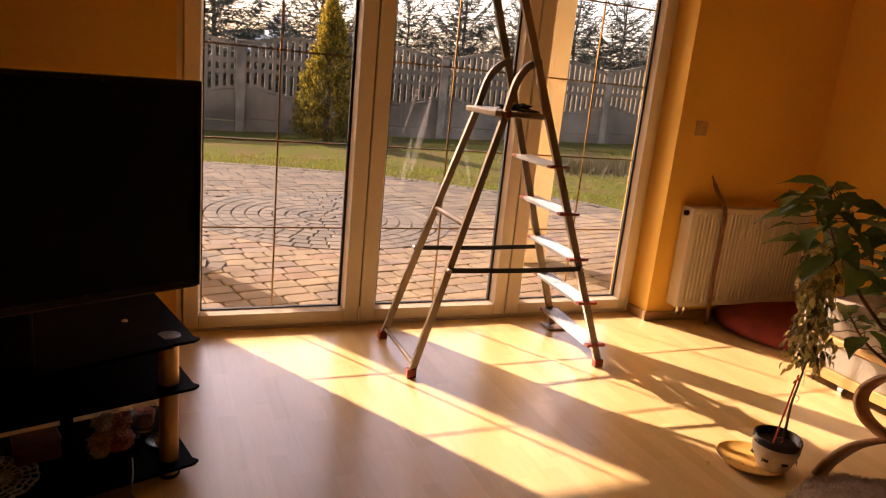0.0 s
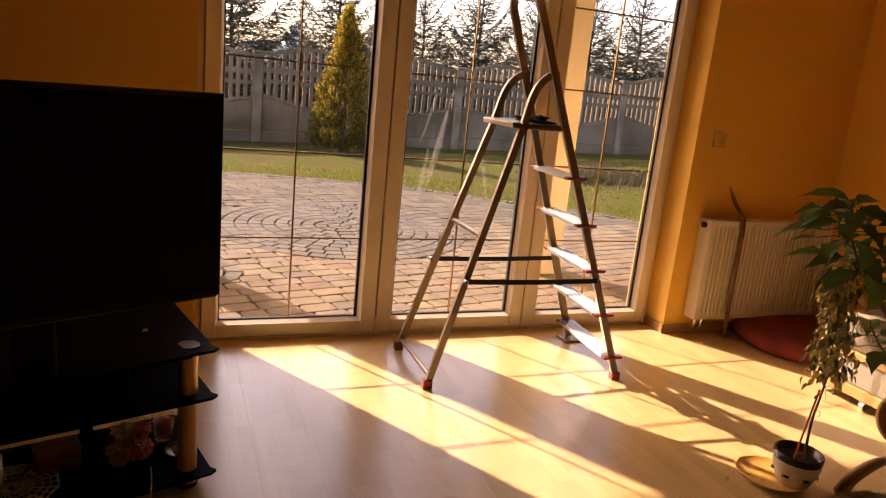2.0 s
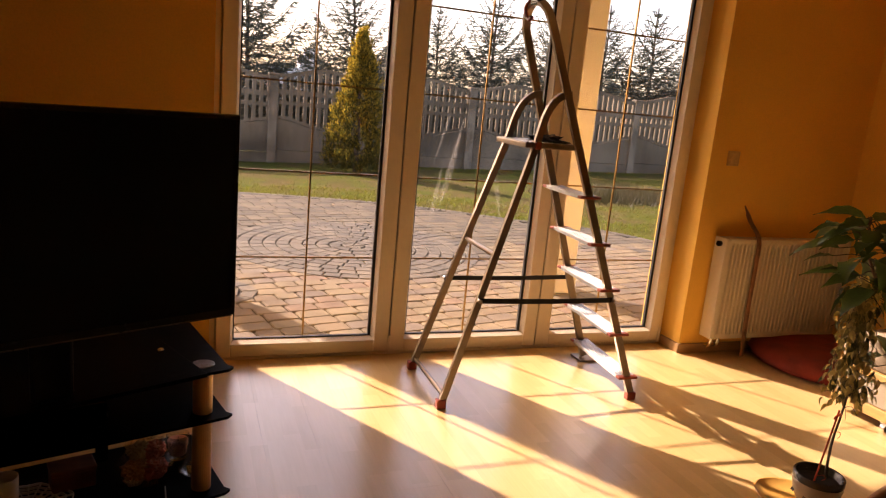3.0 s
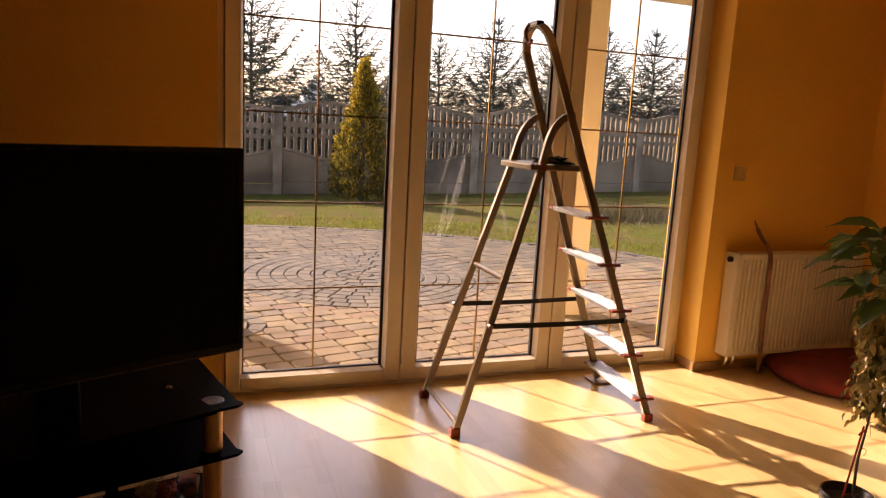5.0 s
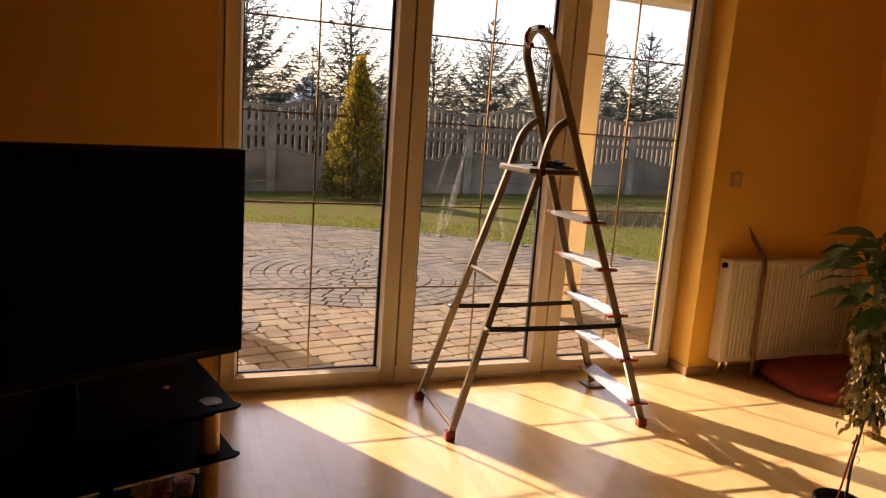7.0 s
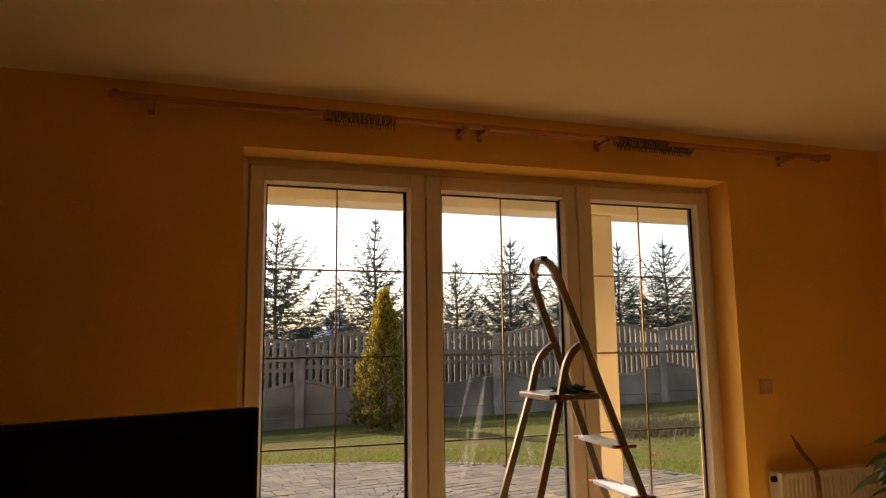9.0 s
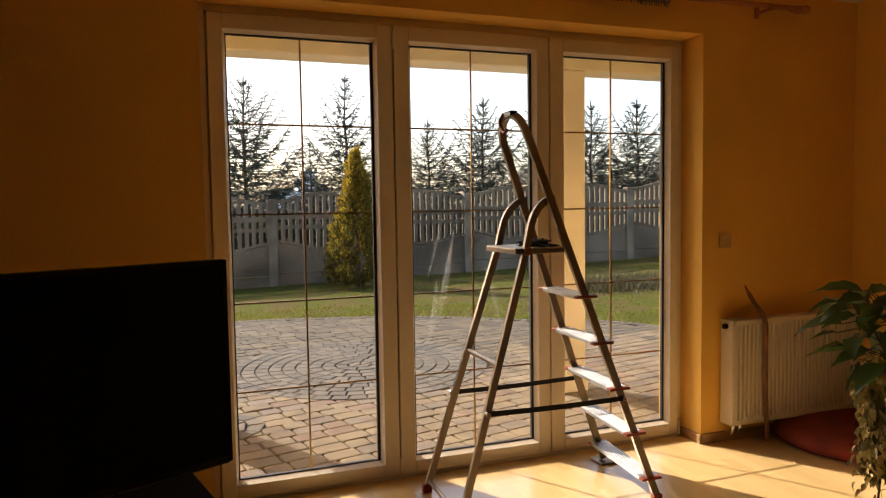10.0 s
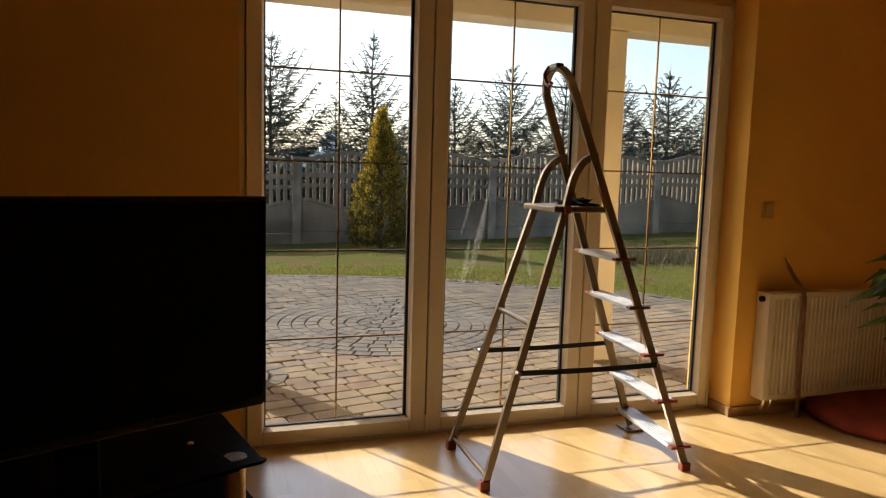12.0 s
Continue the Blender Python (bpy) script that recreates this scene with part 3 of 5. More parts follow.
def thuja():
    rnd = random.Random(5)
    bush = empty("thuja_shrub", "slim conical golden-green thuja on the lawn, its sunlit top coloured more golden", "shrub", pose(2.47, 9.75, -0.20))
    bm = bmesh.new()
    tube(bm, [(0, 0, 0), (0.01, 0, 0.8), (0, 0.01, 1.8), (0, 0, 2.6)], [0.05, 0.04, 0.025, 0.008], 8)
    part("trunk", bm, M_BARK, bush)
    verts, faces = [], []
    H = 2.68

    def spray(c, up, ln, wd):
        sd = up.cross(Vector((rnd.uniform(-1, 1), rnd.uniform(-1, 1), rnd.uniform(-0.3, 0.3)))).normalized()
        i = len(verts)
        verts.extend([c, c + up * ln * 0.45 + sd * wd, c + up * ln, c + up * ln * 0.5 - sd * wd, c + up * ln * 0.8 + sd * wd * 1.4, c + up * ln * 0.75 - sd * wd * 1.5])
        faces.extend([(i, i + 1, i + 2, i + 3), (i, i + 4, i + 1), (i, i + 3, i + 5)])

    # upright plumes standing off an uneven cone
    for k in range(760):
        t = rnd.random() ** 1.05
        ang = rnd.uniform(0, 6.283)
        r = 0.67 * (1 - t) ** 0.78 * (0.84 + 0.16 * min(1, t * 8)) + 0.02
        r *= 1 + 0.20 * noise.noise((math.cos(ang) * 1.8, math.sin(ang) * 1.8, t * 6.0))
        d = Vector((math.cos(ang), math.sin(ang), 0))
        root = d * r * rnd.uniform(0.3, 0.92) + Vector((0, 0, 0.03 + t * H * 0.93))
        way = (d * rnd.uniform(0.15, 0.75) * (1.1 - t) + Vector((rnd.uniform(-0.2, 0.2), rnd.uniform(-0.2, 0.2), 1))).normalized()
        ln = rnd.uniform(0.14, 0.30) * (1 - 0.25 * t)
        for n in range(34):
            f = rnd.random()
            fat = 0.055 * math.sin(math.pi * (0.15 + 0.8 * f)) + 0.004
            c = root + way * ln * f + Vector((rnd.gauss(0, 1), rnd.gauss(0, 1), rnd.gauss(0, 0.6))) * fat * 0.6
            up = (way + d * rnd.uniform(-0.1, 0.7) + Vector((rnd.uniform(-0.5, 0.5), rnd.uniform(-0.5, 0.5), rnd.uniform(-0.1, 0.4)))).normalized()
            spray(c, up, rnd.uniform(0.035, 0.075), rnd.uniform(0.008, 0.017))
    me = bpy.data.meshes.new("crown")
    me.from_pydata(verts, [], faces)
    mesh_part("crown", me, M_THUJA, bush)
    return bush


thuja()

# ---- step ladder ----
ladder = empty("step_ladder", "opened aluminium step ladder with six treads and a platform", "ladder")
RAIL_N = [(1.450, -0.752, 0.02), (0.880, -0.612, 1.66), (0.864, -0.590, 1.718), (0.854, -0.550, 1.752), (0.851, -0.495, 1.764)]
RAIL_F = [(1.500, -0.235, 0.02), (0.872, -0.375, 1.66), (0.858, -0.398, 1.718), (0.853, -0.440, 1.752), (0.851, -0.495, 1.764)]


def on_rail(rail, z):
    a, b = Vector(rail[0]), Vector(rail[1])
    return a.lerp(b, (z - a.z) / (b.z - a.z))


pts = [Vector(p) for p in RAIL_N[:2]] + bezier(RAIL_N[1:] + RAIL_F[-2:0:-1], 17)[1:-1] + [Vector(p) for p in RAIL_F[1::-1]]
bm = bmesh.new()
tube(bm, pts, 0.0240, 4, 0.52, side=(0.9, 0.0, 0.31))
part("front_rail_loop", bm, M_ALU, ladder)
for foot, bend in (((0.500, -0.706, 0.02), [(0.852, -0.640, 1.165), (0.882, -0.636, 1.285), (0.915, -0.632, 1.345), (0.955, -0.628, 1.378), (1.000, -0.628, 1.388)]), ((0.508, -0.258, 0.02), [(0.852, -0.346, 1.165), (0.882, -0.352, 1.285), (0.915, -0.356, 1.345), (0.955, -0.36, 1.378), (0.995, -0.362, 1.388)])):
    bm = bmesh.new()
    tube(bm, [Vector(foot)] + bezier(bend, 13), 0.0215, 4, 0.62, side=(0.9, 0, -0.3))
    part("back_leg", bm, M_ALU, ladder)
for z in (0.115, 0.325, 0.535, 0.745, 0.955):
    a, b = on_rail(RAIL_N, z), on_rail(RAIL_F, z)
    bm = bmesh.new()
    box(bm, -0.045, 0.045, 0, 1, -0.012, 0.002)
    for k in range(6):
        box(bm, -0.042 + k * 0.0155, -0.034 + k * 0.0155, 0, 1, 0.002, 0.0045)
    ln = (b - a).length
    bmesh.ops.scale(bm, vec=(1, ln - 0.01, 1), verts=bm.verts)
    m = Matrix.Translation(a + Vector((0, 0.005, 0))) @ Matrix.Rotation(math.atan2(-(b.x - a.x), b.y - a.y), 4, "Z")
    bmesh.ops.transform(bm, matrix=m, verts=bm.verts)
    tread = part("tread", bm, M_ALUSTEP, ladder)
    for p, sg in ((a, -1), (b, 1)):
        bm = bmesh.new()
        box(bm, p.x - 0.050, p.x + 0.054, p.y - 0.019 if sg < 0 else p.y - 0.014, p.y + 0.014 if sg < 0 else p.y + 0.019, p.z - 0.010, p.z + 0.003, 0.003)
        part("end_cap", bm, M_REDPLASTIC, tread, "orange-red plastic tread end")
platform = part("platform", boxed(0.796, 1.046, -0.650, -0.338, 1.150, 1.174, 0.004), M_ALU, ladder)
bm = bmesh.new()
for k in range(11):
    box(bm, 0.802 + k * 0.0215, 0.812 + k * 0.0215, -0.645, -0.343, 1.174, 1.177)
part("platform_rib", bm, M_ALUSTEP, platform)
part("platform_corner", boxed(0.838, 0.864, -0.668, -0.6502, 1.146, 1.178, 0.003), M_REDPLASTIC, platform)
for z, w in ((0.66, 0.010), (0.035, 0.010)):
    f = z / 1.145
    a, b = Vector((0.500, -0.706, 0.02)).lerp(Vector((0.852, -0.640, 1.165)), f), Vector((0.508, -0.258, 0.02)).lerp(Vector((0.852, -0.346, 1.165)), f)
    part("cross_brace", tube(bmesh.new(), [a, b], 0.011, 10), M_ALU, ladder)
for x, y in ((0.500, -0.706), (0.508, -0.258)):
    part("foot_cap", boxed(x - 0.024, x + 0.020, y - 0.017, y + 0.017, 0.0, 0.042, 0.004), M_REDPLASTIC, ladder, "orange-red plastic foot")
part("foot_cap", boxed(1.426, 1.472, -0.768, -0.737, 0.0, 0.038, 0.004), M_REDPLASTIC, ladder, "orange-red plastic foot")
part("foot_plate", boxed(1.455, 1.555, -0.290, -0.180, 0.0, 0.012, 0.003), M_ALU, ladder, "flat metal foot plate")
for a, b in (((0.634, -0.704, 0.486), (1.282, -0.735, 0.492)), ((0.630, -0.276, 0.474), (1.335, -0.250, 0.470))):
    bm = bmesh.new()
    mid = (Vector(a) + Vector(b)) / 2 - Vector((0, 0, 0.004))
    tube(bm, bezier([a, mid, b], 9), 0.016, 4, 0.12, side=(0, 0, 1))
    strap = part("strap", bm, M_STRAP, ladder, "black webbing safety strap")
    for p in (a, b):
        part("rivet", tube(bmesh.new(), [Vector(p) - Vector((0, 0.012, 0)), Vector(p) + Vector((0, 0.012, 0))], 0.010, 10), M_CHROME, strap)
hook = part("clip", boxed(0.834, 0.870, -0.535, -0.465, 1.752, 1.782, 0.006), M_BLACK, ladder, "black plastic handle clip")
bm = bmesh.new()
tube(bm, bezier([(0.842, -0.452, 1.776), (0.832, -0.43, 1.745), (0.832, -0.445, 1.712), (0.832, -0.475, 1.690), (0.832, -0.500, 1.700)], 12), 0.009, 6)
part("hook", bm, M_REDPLASTIC, hook, "red plastic bucket hook")


def rag():
    bm = bmesh.new()
    bmesh.ops.create_icosphere(bm, subdivisions=4, radius=1.0)
    for v in bm.verts:
        c = v.co.copy()
        k = 0.75 + 0.5 * noise.noise(c * 1.6) + 0.35 * noise.noise(c * 4.5)
        v.co = Vector((c.x * 0.085 * k, c.y * 0.13 * k, max(c.z * 0.032 * k, -0.004)))
    ob = part("rag", bm, material("dark_cloth", (0.02, 0.02, 0.024), 0.75, 0, 0.2, 20, 200, 0.3), None, smooth=True)
    ob.matrix_world = pose(0.965, -0.52, 1.181)
    tagged(ob, "crumpled dark cleaning rag on the ladder platform", "cloth")


rag()

# ---- television and its stand ----
U = Vector((0.9075, 0.42, 0)).normalized()
STAND = Matrix.Translation((-0.415, -1.272, 0)) @ Matrix.Rotation(radians(17), 4, "Z")
SW = 1.10


def shelf_outline(back):
    """Half-round fronted shelf: pointed wings, a gently bowed front and slanting sides; x from -SW to 0, y from 0 to the back."""
    pts = [(0.0, 0.0), (-0.02, -0.015)]
    for k in range(1, 12):
        f = k / 12
        pts.append((-SW * f, -0.015 - 0.012 * math.sin(math.pi * f)))
    pts += [(-SW + 0.02, -0.015), (-SW, 0.0), (-SW + 0.012, 0.02), (-SW + 0.004, 0.22), (-SW + 0.03, back), (-0.02, back), (0.008, back - 0.02), (-0.004, 0.22), (-0.012, 0.02)]
    return pts


M_DISC = material("brushed_disc_metal", (0.22, 0.22, 0.21), 0.3, 1.0, 0.2, 30, 160, 0.1)
stand = empty("television_stand", "three-tier black glass television stand on champagne metal poles", "tv stand", STAND)
for z, deep in ((0.468, 0.52), (0.314, 0.43), (0.057, 0.415)):
    bm = bmesh.new()
    top = [bm.verts.new((x, y, z)) for x, y in shelf_outline(deep)]
    bot = [bm.verts.new((x, y, z - 0.009)) for x, y in shelf_outline(deep)]
    bm.faces.new(top)
    bm.faces.new(bot[::-1])
    for k in range(len(top)):
        j = (k + 1) % len(top)
        bm.faces.new((top[k], bot[k], bot[j], top[j]))
    part("shelf", bm, M_BLACKGLASS, stand, "black tempered glass shelf")
for x in (-0.075, -SW + 0.075):
    for z0, z1 in ((0.0, 0.047), (0.058, 0.304), (0.315, 0.458)):
        part("pole", tube(bmesh.new(), [(x, 0.05, z0 + (0.012 if z0 == 0 else 0)), (x, 0.05, z1)], 0.029, 28), M_POLE, stand, smooth=False)
    part("foot", lathe(bmesh.new(), [(0.0, 0.0), (0.031, 0.0), (0.033, 0.004), (0.033, 0.012), (0.0, 0.012)], 28, (x, 0.05, 0)), M_BLACK, stand)
    part("disc", lathe(bmesh.new(), [(0.0, 0.4715), (0.031, 0.4715), (0.033, 0.4708), (0.0335, 0.468)], 32, (x, 0.05, 0)), M_DISC, stand, "brushed metal cover disc")
for x in (-0.30, -SW + 0.30):
    part("back_pole", tube(bmesh.new(), [(x, 0.36, 0.0), (x, 0.36, 0.458)], 0.02, 16), M_BLACK, stand)

TVW, TVZ0, TVZ1 = 0.965, 0.642, 1.222
TV = Matrix.Translation((-0.418, -1.292, 0)) @ Matrix.Rotation(math.atan2(U.y, U.x), 4, "Z")
tv = empty("television", "black flat screen television, switched off, on a glass stand", "television", TV)
body = boxed(-TVW, 0, 0.0, 0.028, TVZ0, TVZ1, 0.006)
box(body, -TVW + 0.18, -0.18, 0.026, 0.065, TVZ0 + 0.05, TVZ1 - 0.12, 0.012)
part("body", body, M_BLACK, tv)
bm = bmesh.new()
for a, b, c, d in ((-TVW + 0.002, -0.002, TVZ1 - 0.014, TVZ1 - 0.001), (-TVW + 0.002, -0.002, TVZ0 + 0.001, TVZ0 + 0.022), (-TVW + 0.002, -TVW + 0.016, TVZ0 + 0.022, TVZ1 - 0.014), (-0.016, -0.002, TVZ0 + 0.022, TVZ1 - 0.014)):
    box(bm, a, b, -0.004, 0.001, c, d, 0.0015)
part("bezel", bm, M_BLACK, tv)
part("screen", boxed(-TVW + 0.016, -0.016, -0.0015, 0.0, TVZ0 + 0.022, TVZ1 - 0.014), M_SCREEN, tv, "dark matt screen")
part("lower_trim", boxed(-TVW + 0.01, -0.01, -0.003, 0.004, TVZ0 - 0.003, TVZ0 + 0.0005, 0.001), material("dark_bronze_trim", (0.06, 0.035, 0.02), 0.3, 0.6), tv, "bronze trim strip")
part("neck", boxed(-TVW / 2 - 0.05, -TVW / 2 + 0.05, 0.02, 0.05, 0.478, TVZ0 + 0.06, 0.01), M_SCREEN, tv)
part("base", boxed(-TVW / 2 - 0.22, -0.09, -0.02, 0.32, 0.4685, 0.4805, 0.0015), M_BLACKGLASS, tv, "black glass foot")
for x, y in ((-0.133, 0.203), (-0.373, 0.279)):
    part("base_stud", lathe(bmesh.new(), [(0.0, 0.493), (0.008, 0.493), (0.010, 0.489), (0.010, 0.4805)], 16, (x, y, 0)), M_CHROME, tv)

# ---- radiator and what leans on it ----
rad = empty("radiator", "white ribbed steel panel radiator on the wall", "radiator")
RX0, RX1, RZ0, RZ1, RY = 2.283, 3.235, 0.112, 0.705, -0.31
bm = bmesh.new()
n = 31
w = (RX1 - RX0 - 0.06) / n
front = []
for k in range(n):
    a = RX0 + 0.03 + w * k
    front += [(a, 0.0), (a + w * 0.40, 0.0), (a + w * 0.55, 0.018), (a + w * 0.86, 0.018)]
front.append((RX1 - 0.03, 0.0))
rows = []
for z, inset in ((RZ0 + 0.025, 0), (RZ0 + 0.05, 1), (RZ1 - 0.05, 1), (RZ1 - 0.025, 0)):
    rows.append([bm.verts.new((x, RY + d * inset, z)) for x, d in front])
for a, b in zip(rows, rows[1:]):
    for k in range(len(a) - 1):
        bm.faces.new((a[k], a[k + 1], b[k + 1], b[k]))
part("front_panel", bm, M_RAD, rad)
bm = bmesh.new()
box(bm, RX0 + 0.012, RX0 + 0.03, RY, RY + 0.09, RZ0, RZ1 - 0.012, 0.003)
box(bm, RX1 - 0.03, RX1 - 0.012, RY, RY + 0.09, RZ0, RZ1 - 0.012, 0.003)
box(bm, RX0 + 0.03, RX1 - 0.03, RY, RY + 0.006, RZ0, RZ0 + 0.025, 0.002)
box(bm, RX0 + 0.03, RX1 - 0.03, RY, RY + 0.006, RZ1 - 0.025, RZ1 - 0.002, 0.002)
box(bm, RX0 + 0.03, RX1 - 0.03, RY + 0.07, RY + 0.08, RZ0, RZ1 - 0.01)
part("casing", bm, M_RAD, rad)
part("top_grille", boxed(RX0 + 0.012, RX1 - 0.012, RY + 0.008, RY + 0.085, RZ1 - 0.012, RZ1 - 0.001, 0.002), M_RAD, rad)
part("side_cover", boxed(RX0, RX0 + 0.012, RY, RY + 0.092, RZ0, RZ1, 0.003), M_RAD, rad)
part("side_cover", boxed(RX1 - 0.012, RX1, RY, RY + 0.092, RZ0, RZ1, 0.003), M_RAD, rad)
part("vent_plug", tube(bmesh.new(), [(RX0 - 0.018, RY + 0.045, RZ1 - 0.035), (RX0 + 0.005, RY + 0.045, RZ1 - 0.035)], 0.016, 14), M_BLACK, rad, "dark bleed valve plug")
for x in (RX0 + 0.05, RX0 + 0.10):
    part("pipe", tube(bmesh.new(), bezier([(x, RY + 0.045, RZ0 + 0.01), (x, RY + 0.045, 0.075), (x, RY + 0.06, 0.05), (x, -0.215, 0.045)], 12), 0.010, 10), M_CHROME, rad)
for x in (RX0 + 0.15, RX1 - 0.15):
    part("bracket", boxed(x, x + 0.03, RY + 0.08, -0.2095, RZ0 + 0.05, RZ1 - 0.05), M_RAD, rad)

bm = bmesh.new()
tube(bm, bezier([(2.449, -0.224, 0.885), (2.472, -0.262, 0.80), (2.490, -0.330, 0.71), (2.497, -0.335, 0.56), (2.505, -0.330, 0.30), (2.520, -0.325, 0.10), (2.525, -0.322, 0.004)], 30), [0.005, 0.007, 0.010] + [0.0160] * 27, 8, 0.4, side=(1, 0, 0))
tagged(part("wooden_bow", bm, material("worn_brown_wood", (0.24, 0.11, 0.05), 0.55, 0, 0.25, 18, 90, 0.2), smooth=True), "slim bent brown wooden stick leaning on the radiator", "stick")

sw = empty("light_switch", "square cream light switch on the orange wall", "switch")
part("plate", boxed(2.272, 2.352, -0.222, -0.2095, 1.105, 1.187, 0.004), material("cream_switch_plastic", (0.62, 0.39, 0.14), 0.4), sw)
part("rocker", boxed(2.285, 2.339, -0.226, -0.2215, 1.118, 1.174, 0.003), material("cream_rocker_plastic", (0.66, 0.42, 0.16), 0.4), sw)

# ---- curtain rods ----
M_ROD = material("reddish_beech_rod", (0.52, 0.19, 0.065), 0.45, 0, 0.12, 6, 60, 0.08, detail_stretch=(0.3, 4, 4))
M_RING = material("dark_curtain_ring", (0.15, 0.066, 0.036), 0.5, 0, 0.2, 12, 80, 0.05)
RODZ, RODY = 2.435, -0.31
rods = empty("curtain_rod", "double reddish wooden curtain rod without curtains", "curtain rod")
for y, z, r in ((RODY, RODZ, 0.013), (RODY + 0.055, RODZ + 0.012, 0.010)):
    part("rod", tube(bmesh.new(), [(-0.93, y, z), (2.73, y, z)], r, 14), M_ROD, rods, smooth=False)
    for x, sg in ((-0.93, -1), (2.73, 1)):
        bm = bmesh.new()
        lathe(bm, [(0.0, 0.0), (0.016, 0.0), (0.016, 0.012), (0.010, 0.018), (0.022, 0.035), (0.024, 0.05), (0.016, 0.068), (0.0, 0.072)], 18)
        bmesh.ops.transform(bm, matrix=Matrix.Translation((x, y, z)) @ Matrix.Rotation(sg * math.pi / 2, 4, "Y"), verts=bm.verts)
        part("finial", bm, M_ROD, rods)
for x in (-0.84, 0.565, 0.67, 1.33, 2.52):
    bm = bmesh.new()
    box(bm, x - 0.012, x + 0.012, RODY - 0.02, -0.2095, RODZ - 0.028, RODZ - 0.012, 0.004)
    box(bm, x - 0.014, x + 0.014, -0.222, -0.2095, RODZ - 0.045, RODZ + 0.015, 0.004)
    box(bm, x - 0.012, x + 0.012, RODY - 0.024, RODY - 0.014, RODZ - 0.028, RODZ + 0.004, 0.003)
    part("bracket", bm, M_ROD, rods)


def ring_mesh():
    verts, faces, N, K = [], [], 18, 6
    for i in range(N):
        a = 2 * math.pi * i / N
        for k in range(K):
            b = 2 * math.pi * k / K
            rr = 0.024 + 0.0032 * math.cos(b)
            verts.append((0.0032 * math.sin(b), rr * math.cos(a), rr * math.sin(a) - 0.011))
    for i in range(N):
        for k in range(K):
            faces.append((i * K + k, i * K + (k + 1) % K, ((i + 1) % N) * K + (k + 1) % K, ((i + 1) % N) * K + k))
    n0 = len(verts)
    verts += [(-0.0015, -0.002, -0.036), (0.0015, -0.002, -0.036), (0.0015, 0.002, -0.036), (-0.0015, 0.002, -0.036), (-0.0015, -0.002, -0.056), (0.0015, -0.002, -0.056), (0.0015, 0.002, -0.056), (-0.0015, 0.002, -0.056)]
    faces += [(n0 + 0, n0 + 1, n0 + 5, n0 + 4), (n0 + 1, n0 + 2, n0 + 6, n0 + 5), (n0 + 2, n0 + 3, n0 + 7, n0 + 6), (n0 + 3, n0, n0 + 4, n0 + 7)]
    me = bpy.data.meshes.new("curtain_ring")
    me.from_pydata(verts, [], faces)
    me.materials.append(M_RING)
    return me


ME_RING = ring_mesh()
rnd = random.Random(11)
for x0, x1, n in ((-0.10, 0.225, 26), (1.40, 1.70, 24), (1.70, 1.905, 14)):
    for k in range(n):
        ob = new("curtain_ring", ME_RING)
        y, z = (RODY, RODZ) if x1 < 1.8 else (RODY + 0.055, RODZ + 0.012)
        ob.matrix_world = pose(x0 + (x1 - x0) * (k + rnd.uniform(-0.2, 0.2)) / n, y, z, rnd.uniform(-6, 6), 0, rnd.uniform(-14, 14))
        tagged(ob, "dark curtain ring with a clip on the rod", "curtain ring", "curtain rings on the rod")

# ---- red floor cushion ----
bm = bmesh.new()
lathe(bm, [(0.0, 0.002), (0.36, 0.002), (0.40, 0.012), (0.425, 0.045), (0.41, 0.085), (0.34, 0.11), (0.18, 0.122), (0.05, 0.118), (0.0, 0.112)], 56)
for v in bm.verts:
    v.co.z += 0.006 * noise.noise(v.co * 7) if v.co.z > 0.02 else 0
cushion = part("floor_cushion", bm, material("dark_red_fabric", (0.25, 0.032, 0.014), 0.9, 0, 0.15, 8, 300, 0.4), smooth=True)
cushion.matrix_world = Matrix.Translation((2.97, -0.52, 0))
tagged(cushion, "round dark red fabric floor cushion under the radiator", "cushion")

# ---- things on the television stand ----
def on_stand(x, y, z):
    return STAND @ Matrix.Translation((x, y, z))


player = empty("disc_player", "flat black disc player on the middle glass shelf", "player", on_stand(-0.55, 0.24, 0.3145))
part("body", boxed(-0.22, 0.22, -0.13, 0.13, 0.006, 0.062, 0.004), M_BLACK, player)
part("front_panel", boxed(-0.215, 0.215, -0.134, -0.1295, 0.010, 0.058, 0.002), M_BLACKGLASS, player)
for x in (-0.19, 0.19):
    part("foot", tube(bmesh.new(), [(x, -0.1, 0), (x, -0.1, 0.007)], 0.012, 12), M_BLACK, player)
    part("foot", tube(bmesh.new(), [(x, 0.1, 0), (x, 0.1, 0.007)], 0.012, 12), M_BLACK, player)

M_CLEAR = glassy("clear_tumbler_glass", (0.96, 0.97, 0.97), 0.03, 1.25)
candle = empty("candle", "pink candle in a clear glass tumbler on the lower shelf", "candle", on_stand(-0.085, 0.262, 0.0575))
part("tumbler", lathe(bmesh.new(), [(0.0, 0.0), (0.027, 0.0), (0.029, 0.004), (0.037, 0.085), (0.0355, 0.086), (0.028, 0.016), (0.0, 0.014)], 32), M_CLEAR, candle, "clear glass tumbler", True)
part("wax", lathe(bmesh.new(), [(0.0, 0.0165), (0.0272, 0.0165), (0.033, 0.066), (0.030, 0.064), (0.0, 0.062)], 32), material("pink_wax", (0.80, 0.42, 0.36), 0.5, 0, 0.08, 12, 70, 0.05), candle, "pink candle wax", True)
part("wick", tube(bmesh.new(), [(0, 0, 0.06), (0.002, 0, 0.075)], 0.001, 6), M_BLACK, candle)

